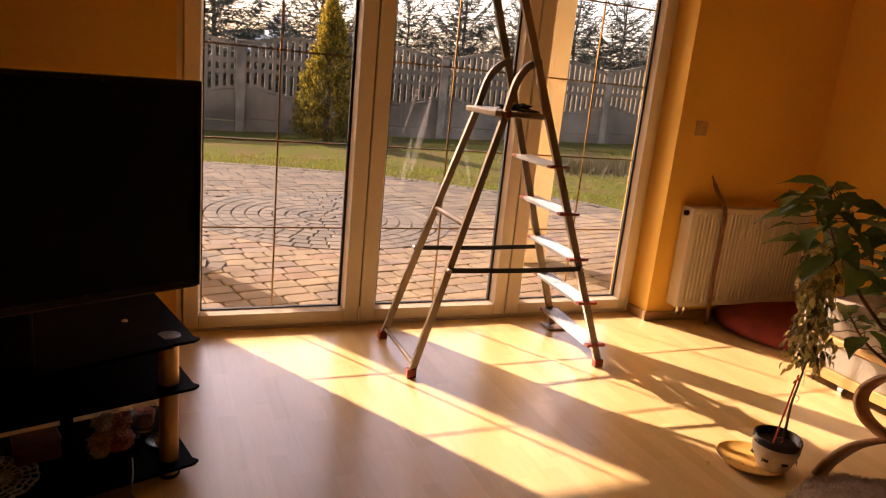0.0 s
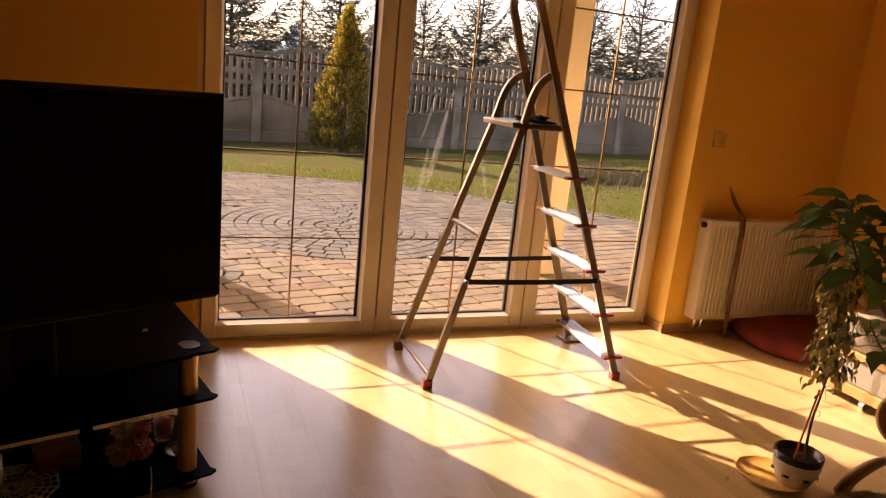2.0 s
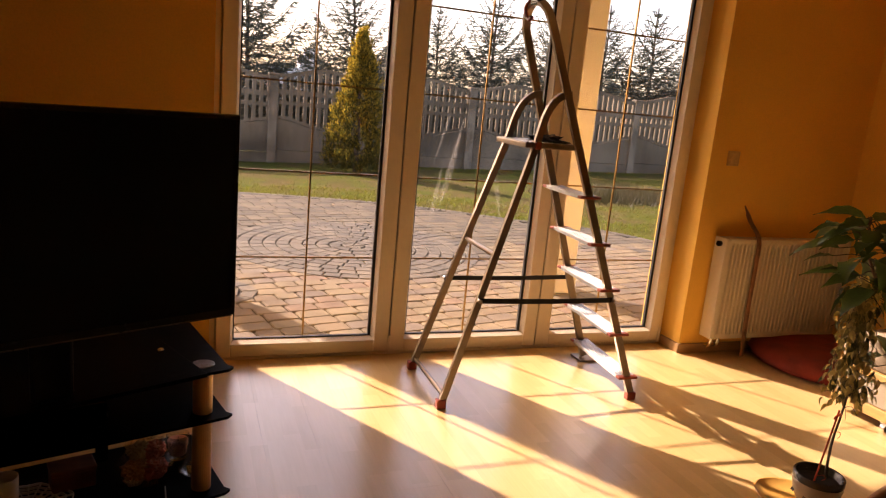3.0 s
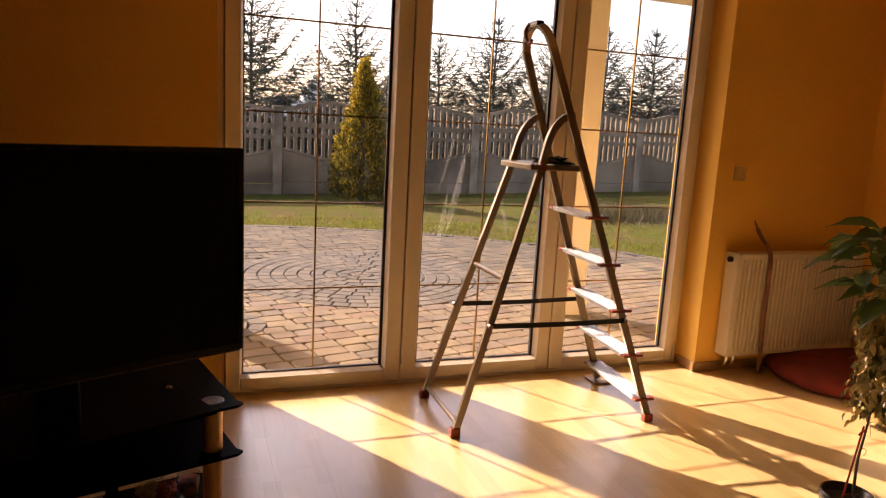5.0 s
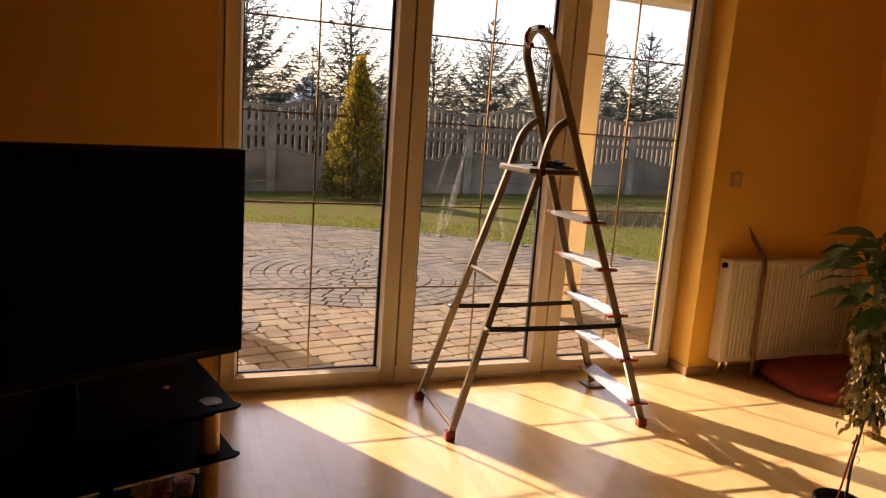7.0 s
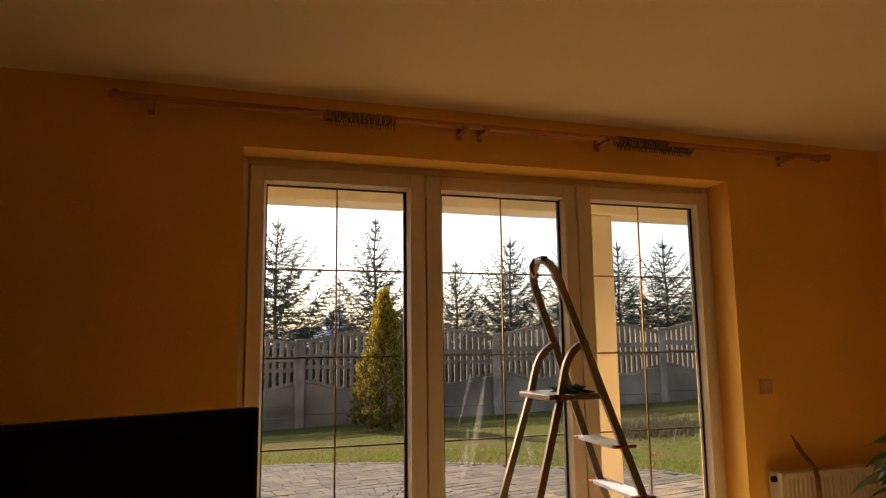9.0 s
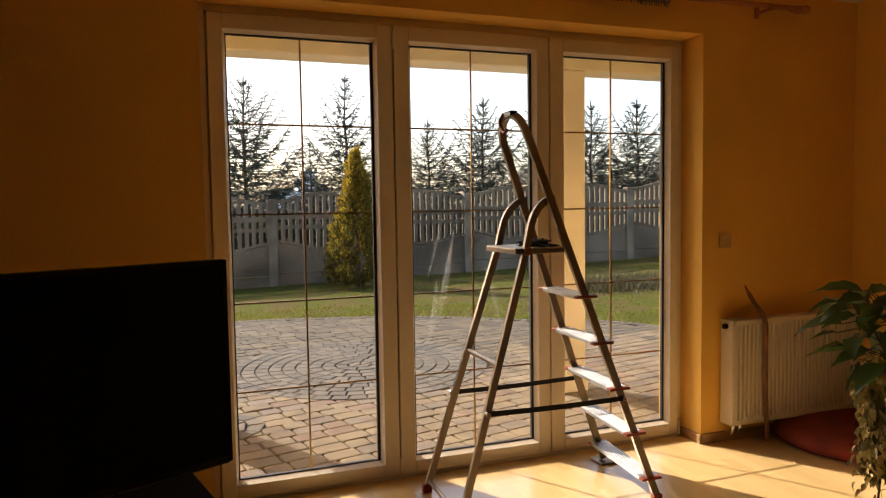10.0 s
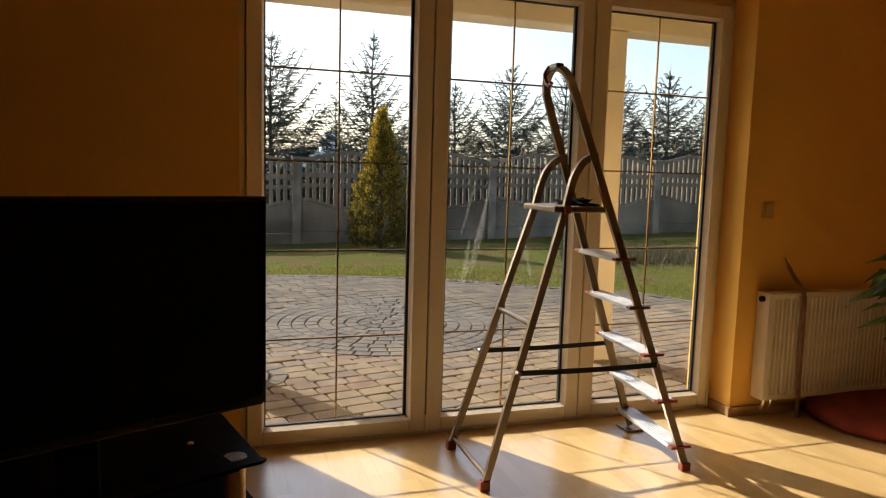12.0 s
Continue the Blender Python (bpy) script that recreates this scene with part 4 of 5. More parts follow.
dish = empty("small_dish", "small clear dish with yellow potpourri", "dish", on_stand(-0.072, 0.142, 0.0575))
part("bowl", lathe(bmesh.new(), [(0.0, 0.0), (0.022, 0.0), (0.045, 0.018), (0.043, 0.019), (0.021, 0.004), (0.0, 0.004)], 28), M_CLEAR, dish, "", True)
rnd = random.Random(4)
M_PETAL = material("yellow_petals", (0.55, 0.36, 0.08), 0.7, 0, 0.2, 30, 200, 0.2)
for k in range(12):
    bm = bmesh.new()
    bmesh.ops.create_icosphere(bm, subdivisions=2, radius=1)
    for v in bm.verts:
        v.co = Vector((v.co.x * 0.011, v.co.y * 0.008, v.co.z * 0.004)) * (1 + 0.3 * noise.noise(v.co * 2 + Vector((k, 0, 0))))
    ob = part("petal", bm, M_PETAL, dish)
    a = k * 2.4
    ob.matrix_basis = pose(0.022 * math.cos(a) * (k % 3) / 2, 0.022 * math.sin(a) * (k % 3) / 2, 0.012 + 0.004 * (k % 4), rnd.uniform(-30, 30), rnd.uniform(-30, 30), rnd.uniform(0, 360))


def crumpled(name, size, mat, seed, folds=3.0, amount=0.35):
    bm = bmesh.new()
    bmesh.ops.create_icosphere(bm, subdivisions=4, radius=1)
    for v in bm.verts:
        c = v.co.copy()
        k = 1 + amount * noise.noise(c * folds + Vector((seed, 0, 0))) + 0.5 * amount * noise.noise(c * folds * 2.7 + Vector((0, seed, 0)))
        v.co = Vector((c.x * size[0] * k, c.y * size[1] * k, size[2] * (1 + c.z * k) if c.z > -0.6 else 0.0))
    return bm


bag = empty("plastic_bag", "clear plastic bag filled with red and orange sweets", "bag", on_stand(-0.212, 0.165, 0.0575))
part("film", crumpled("film", (0.072, 0.055, 0.075), None, 3.0), glassy("crinkled_clear_film", (0.95, 0.93, 0.91), 0.25, 1.12), bag, "crinkled clear film")
for k, (c, x, y, z, s) in enumerate((((0.42, 0.10, 0.06), 0.02, -0.018, 0.04, 0.04), ((0.50, 0.26, 0.14), -0.03, -0.012, 0.045, 0.04), ((0.44, 0.10, 0.07), 0.025, 0.0, 0.095, 0.034), ((0.52, 0.40, 0.30), -0.02, 0.005, 0.10, 0.034), ((0.40, 0.30, 0.20), -0.035, -0.012, 0.018, 0.028))):
    ob = part("packet", crumpled("packet", (s, s * 0.7, s * 0.75), None, k + 7.0, 4.0), material("sweet_wrapper", c, 0.35, 0, 0.2, 40, 150, 0.1), bag)
    ob.matrix_basis = pose(x, y, z - s * 0.5)

wbox = empty("wooden_box", "small dark reddish wooden box on the lower shelf", "box", on_stand(-0.405, 0.245, 0.0575))
part("body", boxed(-0.06, 0.06, -0.04, 0.04, 0.0, 0.055, 0.004), material("dark_red_wood", (0.16, 0.05, 0.025), 0.5, 0, 0.2, 10, 90, 0.15, detail_stretch=(0.5, 4, 4)), wbox)
part("lid", boxed(-0.063, 0.063, -0.043, 0.043, 0.0552, 0.070, 0.004), material("dark_red_wood_lid", (0.18, 0.06, 0.03), 0.5, 0, 0.2, 10, 90, 0.15, detail_stretch=(0.5, 4, 4)), wbox)

# lace doily: a round cloth of looped threads
bm = bmesh.new()
for r in (0.03, 0.055, 0.08, 0.10, 0.12):
    n = 60
    ring = [(r * math.cos(2 * math.pi * k / n) * (1 + 0.035 * math.sin(12 * 2 * math.pi * k / n)), r * math.sin(2 * math.pi * k / n) * (1 + 0.035 * math.sin(12 * 2 * math.pi * k / n)), 0.002) for k in range(n + 1)]
    tube(bm, ring, 0.006, 4, 0.3, side=(0, 0, 1), caps=False)
for k in range(24):
    a = 2 * math.pi * k / 24
    tube(bm, [(0.01 * math.cos(a), 0.01 * math.sin(a), 0.002), (0.125 * math.cos(a + 0.1), 0.125 * math.sin(a + 0.1), 0.002)], 0.004, 4, 0.4, side=(0, 0, 1))
doily = part("lace_doily", bm, material("white_lace", (0.60, 0.56, 0.50), 0.9, 0, 0.06, 20, 300, 0.3))
doily.matrix_world = on_stand(-0.535, 0.17, 0.0582)
tagged(doily, "round white lace doily on the lower glass shelf", "doily")
# cup shape added in place of a piece of white paper
cup = part("paper_stand_in", lathe(bmesh.new(), [(0.0, 0.0), (0.03, 0.0), (0.034, 0.006), (0.036, 0.09), (0.033, 0.09), (0.031, 0.01), (0.0, 0.008)], 32), material("glossy_white", (0.75, 0.72, 0.68), 0.25, 0, 0.03, 8, 60, 0.01), smooth=True)
cup.matrix_world = on_stand(-0.585, 0.20, 0.0645)
tagged(cup, "plain white mug shape standing in for paper on the lace doily", "mug")
cable = part("cable", tube(bmesh.new(), bezier([(-0.17, 0.10, 0.060), (-0.18, 0.06, 0.061), (-0.19, 0.02, 0.061), (-0.205, -0.026, 0.060), (-0.21, -0.036, 0.035), (-0.205, -0.034, 0.004), (-0.26, -0.02, 0.004)], 30), 0.002, 6), material("grey_cable", (0.4, 0.38, 0.36), 0.5))
cable.matrix_world = STAND
tagged(cable, "thin grey cable hanging over the shelf edge", "cable")

# ---- daybed ----
bed = empty("daybed", "low daybed with blond wood rails and pale textured upholstery", "daybed")
BX, BY0, BY1 = 2.472, -3.1, -0.98
M_BLOND = material("blond_varnished_wood", (0.55, 0.33, 0.11), 0.35, 0, 0.1, 6, 50, 0.06, detail_stretch=(4, 0.5, 4))
M_WEAVE = material("cream_woven_fabric", (0.38, 0.32, 0.235), 0.9, 0, 0.06, 9, 260, 0.6)
M_SWIRL = material("cream_swirl_fabric", (0.36, 0.29, 0.20), 0.9, 0, 0.12, 18, 200, 0.5, colour2=(0.23, 0.17, 0.11))
part("lower_rail", boxed(BX, BX + 0.03, BY0, BY1, 0.045, 0.10, 0.008), M_BLOND, bed)
part("front_panel", boxed(BX + 0.008, BX + 0.03, BY0, BY1 - 0.01, 0.102, 0.225, 0.004), M_WEAVE, bed, "pale woven front panel")
part("upper_rail", boxed(BX - 0.006, BX + 0.04, BY0, BY1, 0.227, 0.262, 0.008), M_BLOND, bed)
part("end_panel", boxed(BX + 0.032, 3.2, BY1 - 0.03, BY1, 0.045, 0.262, 0.006), M_BLOND, bed)
bm = boxed(BX + 0.012, 3.22, BY0, BY1 - 0.02, 0.263, 0.40, 0.0)
bmesh.ops.subdivide_edges(bm, edges=bm.edges, cuts=14, use_grid_fill=True)
for v in bm.verts:
    if v.co.z > 0.3:
        v.co.z += 0.012 * noise.noise(v.co * 3)
    if v.co.x < BX + 0.03:
        v.co.x -= 0.02 * math.sin((v.co.z - 0.263) / 0.137 * math.pi)
part("mattress", bm, M_SWIRL, bed, "cream mattress with a swirling stitched pattern", True)
for y in (-1.27, -2.8):
    part("castor", tube(bmesh.new(), [(BX + 0.02, y - 0.012, 0.022), (BX + 0.02, y + 0.012, 0.022)], 0.022, 16), M_CHROME, bed)
    part("castor_plate", boxed(BX + 0.005, BX + 0.035, y - 0.018, y + 0.018, 0.038, 0.046), M_CHROME, bed)
    part("leg", boxed(3.1, 3.14, y - 0.02, y + 0.02, 0.0, 0.05), M_BLOND, bed)

# ---- bentwood armchair and sheepskin ----
chair = empty("bentwood_armchair", "bentwood armchair of orange-brown laminated beech", "armchair")
M_BENT = material("orange_bentwood", (0.42, 0.20, 0.065), 0.35, 0, 0.12, 8, 60, 0.06, detail_stretch=(4, 1, 4))
for dx in (0.0, 0.50):
    bm = bmesh.new()
    tube(bm, bezier([(1.70 + dx, -1.80 - 0.05 * dx, 0.018), (1.715 + dx, -1.83, 0.10), (1.755 + dx, -1.89, 0.19), (1.80 + dx, -2.02, 0.265), (1.86 + dx, -2.25, 0.31), (1.90 + dx, -2.55, 0.30)], 28), 0.038, 4, 0.32, side=(1, -0.25, 0))
    part("side_bow", bm, M_BENT, chair, "", True)
    bm = bmesh.new()
    tube(bm, bezier([(1.93 + dx, -2.45, 0.50), (1.905 + dx, -2.05, 0.47), (1.895 + dx, -1.86, 0.425), (1.885 + dx, -1.775, 0.345), (1.885 + dx, -1.765, 0.27), (1.895 + dx, -1.82, 0.21), (1.91 + dx, -2.0, 0.175), (1.93 + dx, -2.3, 0.15), (1.93 + dx, -2.6, 0.03)], 36), 0.038, 4, 0.32, side=(1, -0.2, 0))
    part("arm", bm, M_BENT, chair, "", True)
part("seat", boxed(1.93, 2.42, -2.55, -1.92, 0.315, 0.375, 0.02), M_WEAVE, chair)
part("backrest", boxed(1.93, 2.42, -2.62, -2.55, 0.315, 0.95, 0.02), M_WEAVE, chair)
part("rear_leg", boxed(1.93, 2.42, -2.60, -2.56, 0.0, 0.315, 0.01), M_BENT, chair)

rnd = random.Random(9)
bm = bmesh.new()
n = 34
grid = {}
for i in range(n):
    for j in range(n):
        u, v = i / (n - 1) * 2 - 1, j / (n - 1) * 2 - 1
        rr = math.sqrt(u * u + v * v)
        x, y = 1.66 + 0.36 * u * (1 - 0.25 * abs(v)), -2.10 + 0.26 * v * (1 - 0.2 * u * u)
        z = 0.008 + 0.10 * max(0.0, 1 - rr * rr * 0.75) ** 0.8 + 0.02 * noise.noise((x * 8, y * 8, 0))
        grid[i, j] = bm.verts.new((x, y, max(z, 0.006)))
for i in range(n - 1):
    for j in range(n - 1):
        bm.faces.new((grid[i, j], grid[i + 1, j], grid[i + 1, j + 1], grid[i, j + 1]))
fur = empty("sheepskin", "pale grey-brown sheepskin heaped on the floor", "sheepskin")
tops = [v.co.copy() for v in bm.verts]
M_FUR = material("fleece", (0.42, 0.33, 0.25), 0.95, 0, 0.15, 14, 120, 0.4, colour2=(0.28, 0.20, 0.14))
part("hide", bm, M_FUR, fur, "", True)
verts, faces = [], []
for k in range(14000):
    p = rnd.choice(tops) + Vector((rnd.uniform(-0.012, 0.012), rnd.uniform(-0.010, 0.010), -0.002))
    q = p + Vector((rnd.uniform(-0.012, 0.012), rnd.uniform(-0.018, 0.006), rnd.uniform(0.008, 0.022)))
    s = Vector((rnd.uniform(-1, 1), rnd.uniform(-1, 1), 0)).normalized() * 0.0011
    i = len(verts)
    verts += [p - s, p + s, q]
    faces.append((i, i + 1, i + 2))
me = bpy.data.meshes.new("fleece")
me.from_pydata(verts, [], faces)
mesh_part("fleece", me, M_FUR, fur)["kind"] = "stuff"

# ---- potted fig with variegated leaves ----
POT = Vector((1.585, -1.690, 0.0))
M_GLAZE = material("cream_glazed_ceramic", (0.66, 0.58, 0.44), 0.25, 0, 0.06, 9, 60, 0.03)
M_DARKGLAZE = material("dark_rim_glaze", (0.035, 0.03, 0.03), 0.25, 0, 0.1, 9, 60, 0.02)
saucer = part("saucer", lathe(bmesh.new(), [(0.0, 0.003), (0.085, 0.003), (0.118, 0.020), (0.122, 0.024), (0.125, 0.022), (0.120, 0.016), (0.088, 0.0), (0.0, 0.0)], 48), material("yellow_plastic_saucer", (0.70, 0.39, 0.10), 0.35, 0, 0.06, 9, 60, 0.03), smooth=True)
saucer.matrix_world = Matrix.Translation((POT.x - 0.055, POT.y + 0.045, 0))
tagged(saucer, "yellow plastic plant saucer under the pot", "saucer")
fig = empty("potted_fig", "small variegated weeping fig in a cream and black pot", "potted plant", Matrix.Translation((POT.x, POT.y - 0.005, 0.0045)) @ Matrix.Diagonal((0.90, 0.90, 1.03, 1)))
part("pot", lathe(bmesh.new(), [(0.0, 0.0), (0.052, 0.0), (0.062, 0.008), (0.085, 0.055), (0.0925, 0.085), (0.0925, 0.098)], 48), M_GLAZE, fig, "cream glazed pot", True)
part("rim", lathe(bmesh.new(), [(0.0927, 0.0985), (0.0945, 0.105), (0.0945, 0.122), (0.090, 0.126), (0.084, 0.122), (0.082, 0.095), (0.0, 0.094)], 48), M_DARKGLAZE, fig, "dark glazed rim", True)
part("soil", lathe(bmesh.new(), [(0.0815, 0.096), (0.06, 0.102), (0.03, 0.104), (0.0, 0.106)], 32), material("potting_soil", (0.03, 0.02, 0.014), 0.95, 0, 0.3, 40, 160, 0.6), fig)
for k in range(7):
    a = radians(150 + k * 51)
    bm = bmesh.new()
    box(bm, -0.010, 0.010, -0.0008, 0.0012, -0.014, 0.014, 0.0008)
    box(bm, -0.004, 0.016, -0.0008, 0.0012, 0.016, 0.022, 0.0008)
    box(bm, -0.016, -0.012, -0.0008, 0.0012, -0.018, 0.010, 0.0008)
    ob = part("motif", bm, M_DARKGLAZE, fig, "dark painted motif")
    ob.matrix_basis = pose(0.0826 * math.cos(a), 0.0826 * math.sin(a), 0.058, -28, 0, math.degrees(a) + 90) @ pose(0, 0.001, 0, 0, 0, 0)
M_CANE = material("bright_red_plastic", (0.78, 0.10, 0.03), 0.45)
TRUNK = bezier([(0.035, 0.0, 0.10), (0.030, 0.0, 0.17), (0.036, 0.005, 0.25), (0.058, 0.01, 0.33), (0.075, 0.015, 0.42), (0.065, 0.02, 0.55), (0.05, 0.02, 0.68), (0.055, 0.02, 0.78)], 30)
part("trunk", tube(bmesh.new(), TRUNK, [0.0065 - 0.0045 * k / 29 for k in range(30)], 8), material("pale_fig_bark", (0.20, 0.15, 0.10), 0.85, 0, 0.2, 20, 120, 0.3), fig, "", True)
part("support_cane", tube(bmesh.new(), [(-0.05, -0.02, 0.10), (0.005, -0.02, 0.37)], 0.0038, 8), M_CANE, fig, "red plastic support cane")
for line, r in (([(0.02, -0.02, 0.345), (0.0, -0.032, 0.36), (-0.022, -0.03, 0.352), (-0.01, -0.02, 0.34), (0.03, -0.01, 0.352)], 0.003), ([(-0.04, -0.02, 0.13), (-0.03, -0.04, 0.14), (-0.015, -0.04, 0.125), (-0.02, -0.03, 0.115)], 0.0012), ([(-0.005, -0.02, 0.29), (0.012, -0.035, 0.295), (0.018, -0.035, 0.28), (0.008, -0.035, 0.272)], 0.0012)):
    part("tie", tube(bmesh.new(), bezier(line, 16), r, 6), M_CANE, fig, "red plastic tie")


def leaf_mesh(name, ln, wd, lobes, mat, bend, seed):
    """A pointed leaf with a folded midrib, a drooping tip and a toothed edge."""
    rnd = random.Random(seed)
    verts, faces, n = [], [], 9
    for i in range(n):
        f = i / (n - 1)
        w = wd * (math.sin(math.pi * min(f * 1.05, 1.0) ** 0.75) * (1 + lobes * (0.35 if i % 2 else -0.15)) if 0 < i < n - 1 else 0.0)
        y, z = ln * math.sin(bend * f) / max(bend, 0.01), -ln * (1 - math.cos(bend * f)) / max(bend, 0.01)
        tw = rnd.uniform(-0.08, 0.08) * wd
        verts += [(-w, y, z + 0.35 * w + tw), (0, y, z), (w, y, z + 0.35 * w - tw)]
    for i in range(n - 1):
        a = i * 3
        faces += [(a, a + 1, a + 4, a + 3), (a + 1, a + 2, a + 5, a + 4)]
    me = bpy.data.meshes.new(name)
    me.from_pydata(verts, [], faces)
    me.materials.append(mat)
    me.shade_smooth()
    return me


M_VARI = leafy("cream_edged_leaf", (0.72, 0.56, 0.19), (0.08, 0.085, 0.02), 0.4, 0.55)
rnd = random.Random(31)
verts, faces = [], []
src = [leaf_mesh("fig_leaf", 0.038, 0.0095, 0.1, M_VARI, b, 40 + k) for k, b in enumerate((0.6, 1.0, 1.4))]
for k in range(620):
    f = rnd.random()
    i = min(29, int(16 + 14 * f))
    p = TRUNK[i]
    a = rnd.uniform(0, 6.28)
    rad = rnd.uniform(0.012, 0.100) * (1.0 - 0.3 * f) * (0.8 if 0.3 < f < 0.6 else 1.0)
    q = p + Vector((math.cos(a) * rad, math.sin(a) * rad, rnd.uniform(-0.03, 0.05)))
    m = Matrix.Translation(q) @ Euler((radians(rnd.uniform(-85, -20)), radians(rnd.uniform(-35, 35)), a - math.pi / 2 + rnd.uniform(-0.7, 0.7))).to_matrix().to_4x4() @ Matrix.Scale(rnd.uniform(0.7, 1.25), 4)
    me = src[k % 3]
    o = len(verts)
    verts += [m @ v.co for v in me.vertices]
    faces += [tuple(o + x for x in pl.vertices) for pl in me.polygons]
me = bpy.data.meshes.new("foliage")
me.from_pydata(verts, [], faces)
mesh_part("foliage", me, M_VARI, fig, "hanging cream and green variegated leaves")["kind"] = "stuff"
bm = bmesh.new()
for k in range(40):
    i = rnd.randrange(14, 29)
    p = TRUNK[i]
    a = rnd.uniform(0, 6.28)
    q = p + Vector((math.cos(a) * 0.09, math.sin(a) * 0.09, rnd.uniform(-0.03, 0.03)))
    tube(bm, bezier([p, p.lerp(q, 0.5) + Vector((0, 0, 0.02)), q], 5), 0.0012, 4)
part("twig", bm, M_BARK, fig)
for k, (x, y, a) in enumerate(((1.455, -1.625, 20), (1.36, -1.61, 130), (1.47, -1.66, 250), (1.31, -1.86, 80))):
    ob = new("fallen_leaf", src[k % 3])
    ob.matrix_world = pose(x, y, 0.008, 4, 3, a) @ Matrix.Scale(0.75, 4)
    tagged(ob, "dry fallen fig leaf on the floor", "leaf", "fallen leaves")

# ---- tall leafy houseplant ----
M_BIGLEAF = leafy("dark_glossy_leaf", (0.10, 0.165, 0.032), (0.035, 0.065, 0.016), 0.35, 0.4)
big = empty("houseplant", "tall houseplant with large dark green toothed leaves", "potted plant", Matrix.Translation((2.12, -2.09, 0)))
part("pot", lathe(bmesh.new(), [(0.0, 0.0), (0.10, 0.0), (0.14, 0.24), (0.15, 0.25), (0.15, 0.27), (0.135, 0.27), (0.13, 0.24), (0.0, 0.235)], 40), material("terracotta", (0.40, 0.16, 0.08), 0.85, 0, 0.12, 9, 60, 0.2), big, "", True)
STEMS = [
    [(0, 0, 0.23), (-0.12, 0.10, 0.38), (-0.30, 0.29, 0.60), (-0.44, 0.38, 0.80), (-0.50, 0.43, 0.95), (-0.49, 0.45, 1.06)],
    [(0.01, 0.01, 0.23), (-0.04, 0.12, 0.45), (-0.12, 0.26, 0.70), (-0.19, 0.33, 0.90), (-0.20, 0.35, 0.98)],
    [(0.01, 0.0, 0.23), (0.0, 0.15, 0.42), (-0.05, 0.28, 0.60), (-0.10, 0.32, 0.78)],
    [(0.01, -0.01, 0.23), (-0.10, 0.20, 0.36), (-0.22, 0.36, 0.48), (-0.30, 0.42, 0.60)],
]
for s in STEMS:
    part("stem", tube(bmesh.new(), bezier(s, 26), [0.010 - 0.007 * k / 25 for k in range(26)], 8), material("brown_stem", (0.22, 0.12, 0.07), 0.8, 0, 0.2, 20, 90, 0.2), big, "", True)
BIGSRC = [leaf_mesh("leaf", 0.155, 0.040, 0.35, M_BIGLEAF, b, 60 + k) for k, b in enumerate((0.7, 1.2, 0.45, 0.95))]
rnd = random.Random(77)
for s, count, lo in ((STEMS[0], 50, 0.58), (STEMS[1], 36, 0.5), (STEMS[2], 26, 0.5), (STEMS[3], 12, 0.6)):
    line = bezier(s, 60)
    for k in range(count):
        f = lo + (1 - lo) * (k + rnd.random()) / count
        p = line[min(59, int(f * 59))]
        a = k * 2.4 + rnd.uniform(-0.4, 0.4)
        reach = rnd.uniform(0.02, 0.12) * (1.15 - 0.8 * max(0, f - 0.8) / 0.2)
        q = p + Vector((math.cos(a) * reach, math.sin(a) * reach, rnd.uniform(-0.02, 0.03)))
        part("leaf_stalk", tube(bmesh.new(), [p, p.lerp(q, 0.5) + Vector((0, 0, 0.008)), q], 0.0018, 5), M_BARK, big)
        ob = mesh_part("leaf", BIGSRC[k % 4], M_BIGLEAF, big)
        ob.matrix_basis = Matrix.Translation(q) @ Euler((radians(rnd.uniform(-25, 18)), radians(rnd.uniform(-25, 25)), a - math.pi / 2 + rnd.uniform(-0.5, 0.5))).to_matrix().to_4x4() @ Matrix.Scale(rnd.uniform(0.6, 1.1), 4)

# ---- floor planks ----
bm0 = boxed(0.00015, 0.19485, 0.00015, 1.28785, -0.012, 0.0)
ME_PLANK = bpy.data.meshes.new("plank")
bm0.to_mesh(ME_PLANK)
bm0.free()
ME_PLANK.materials.append(M_FLOOR)
for i in range(int((X1 - X0) / 0.195) + 1):
    x = X0 + 0.195 * i
    y = -0.047 - 1.288 * (0.35 + 0.31 * (i % 3))
    ob = mesh_part("plank", ME_PLANK, M_FLOOR, floor)
    ob.location, ob.scale = (x, y, 0), (1, (-0.047 - y) / 1.288, 1)
    while y > Y0 + 1.288:
        y -= 1.288
        mesh_part("plank", ME_PLANK, M_FLOOR, floor).location = (x, y, 0)
    ob = mesh_part("plank", ME_PLANK, M_FLOOR, floor)
    ob.location, ob.scale = (x, Y0, 0), (1, (y - Y0) / 1.288, 1)

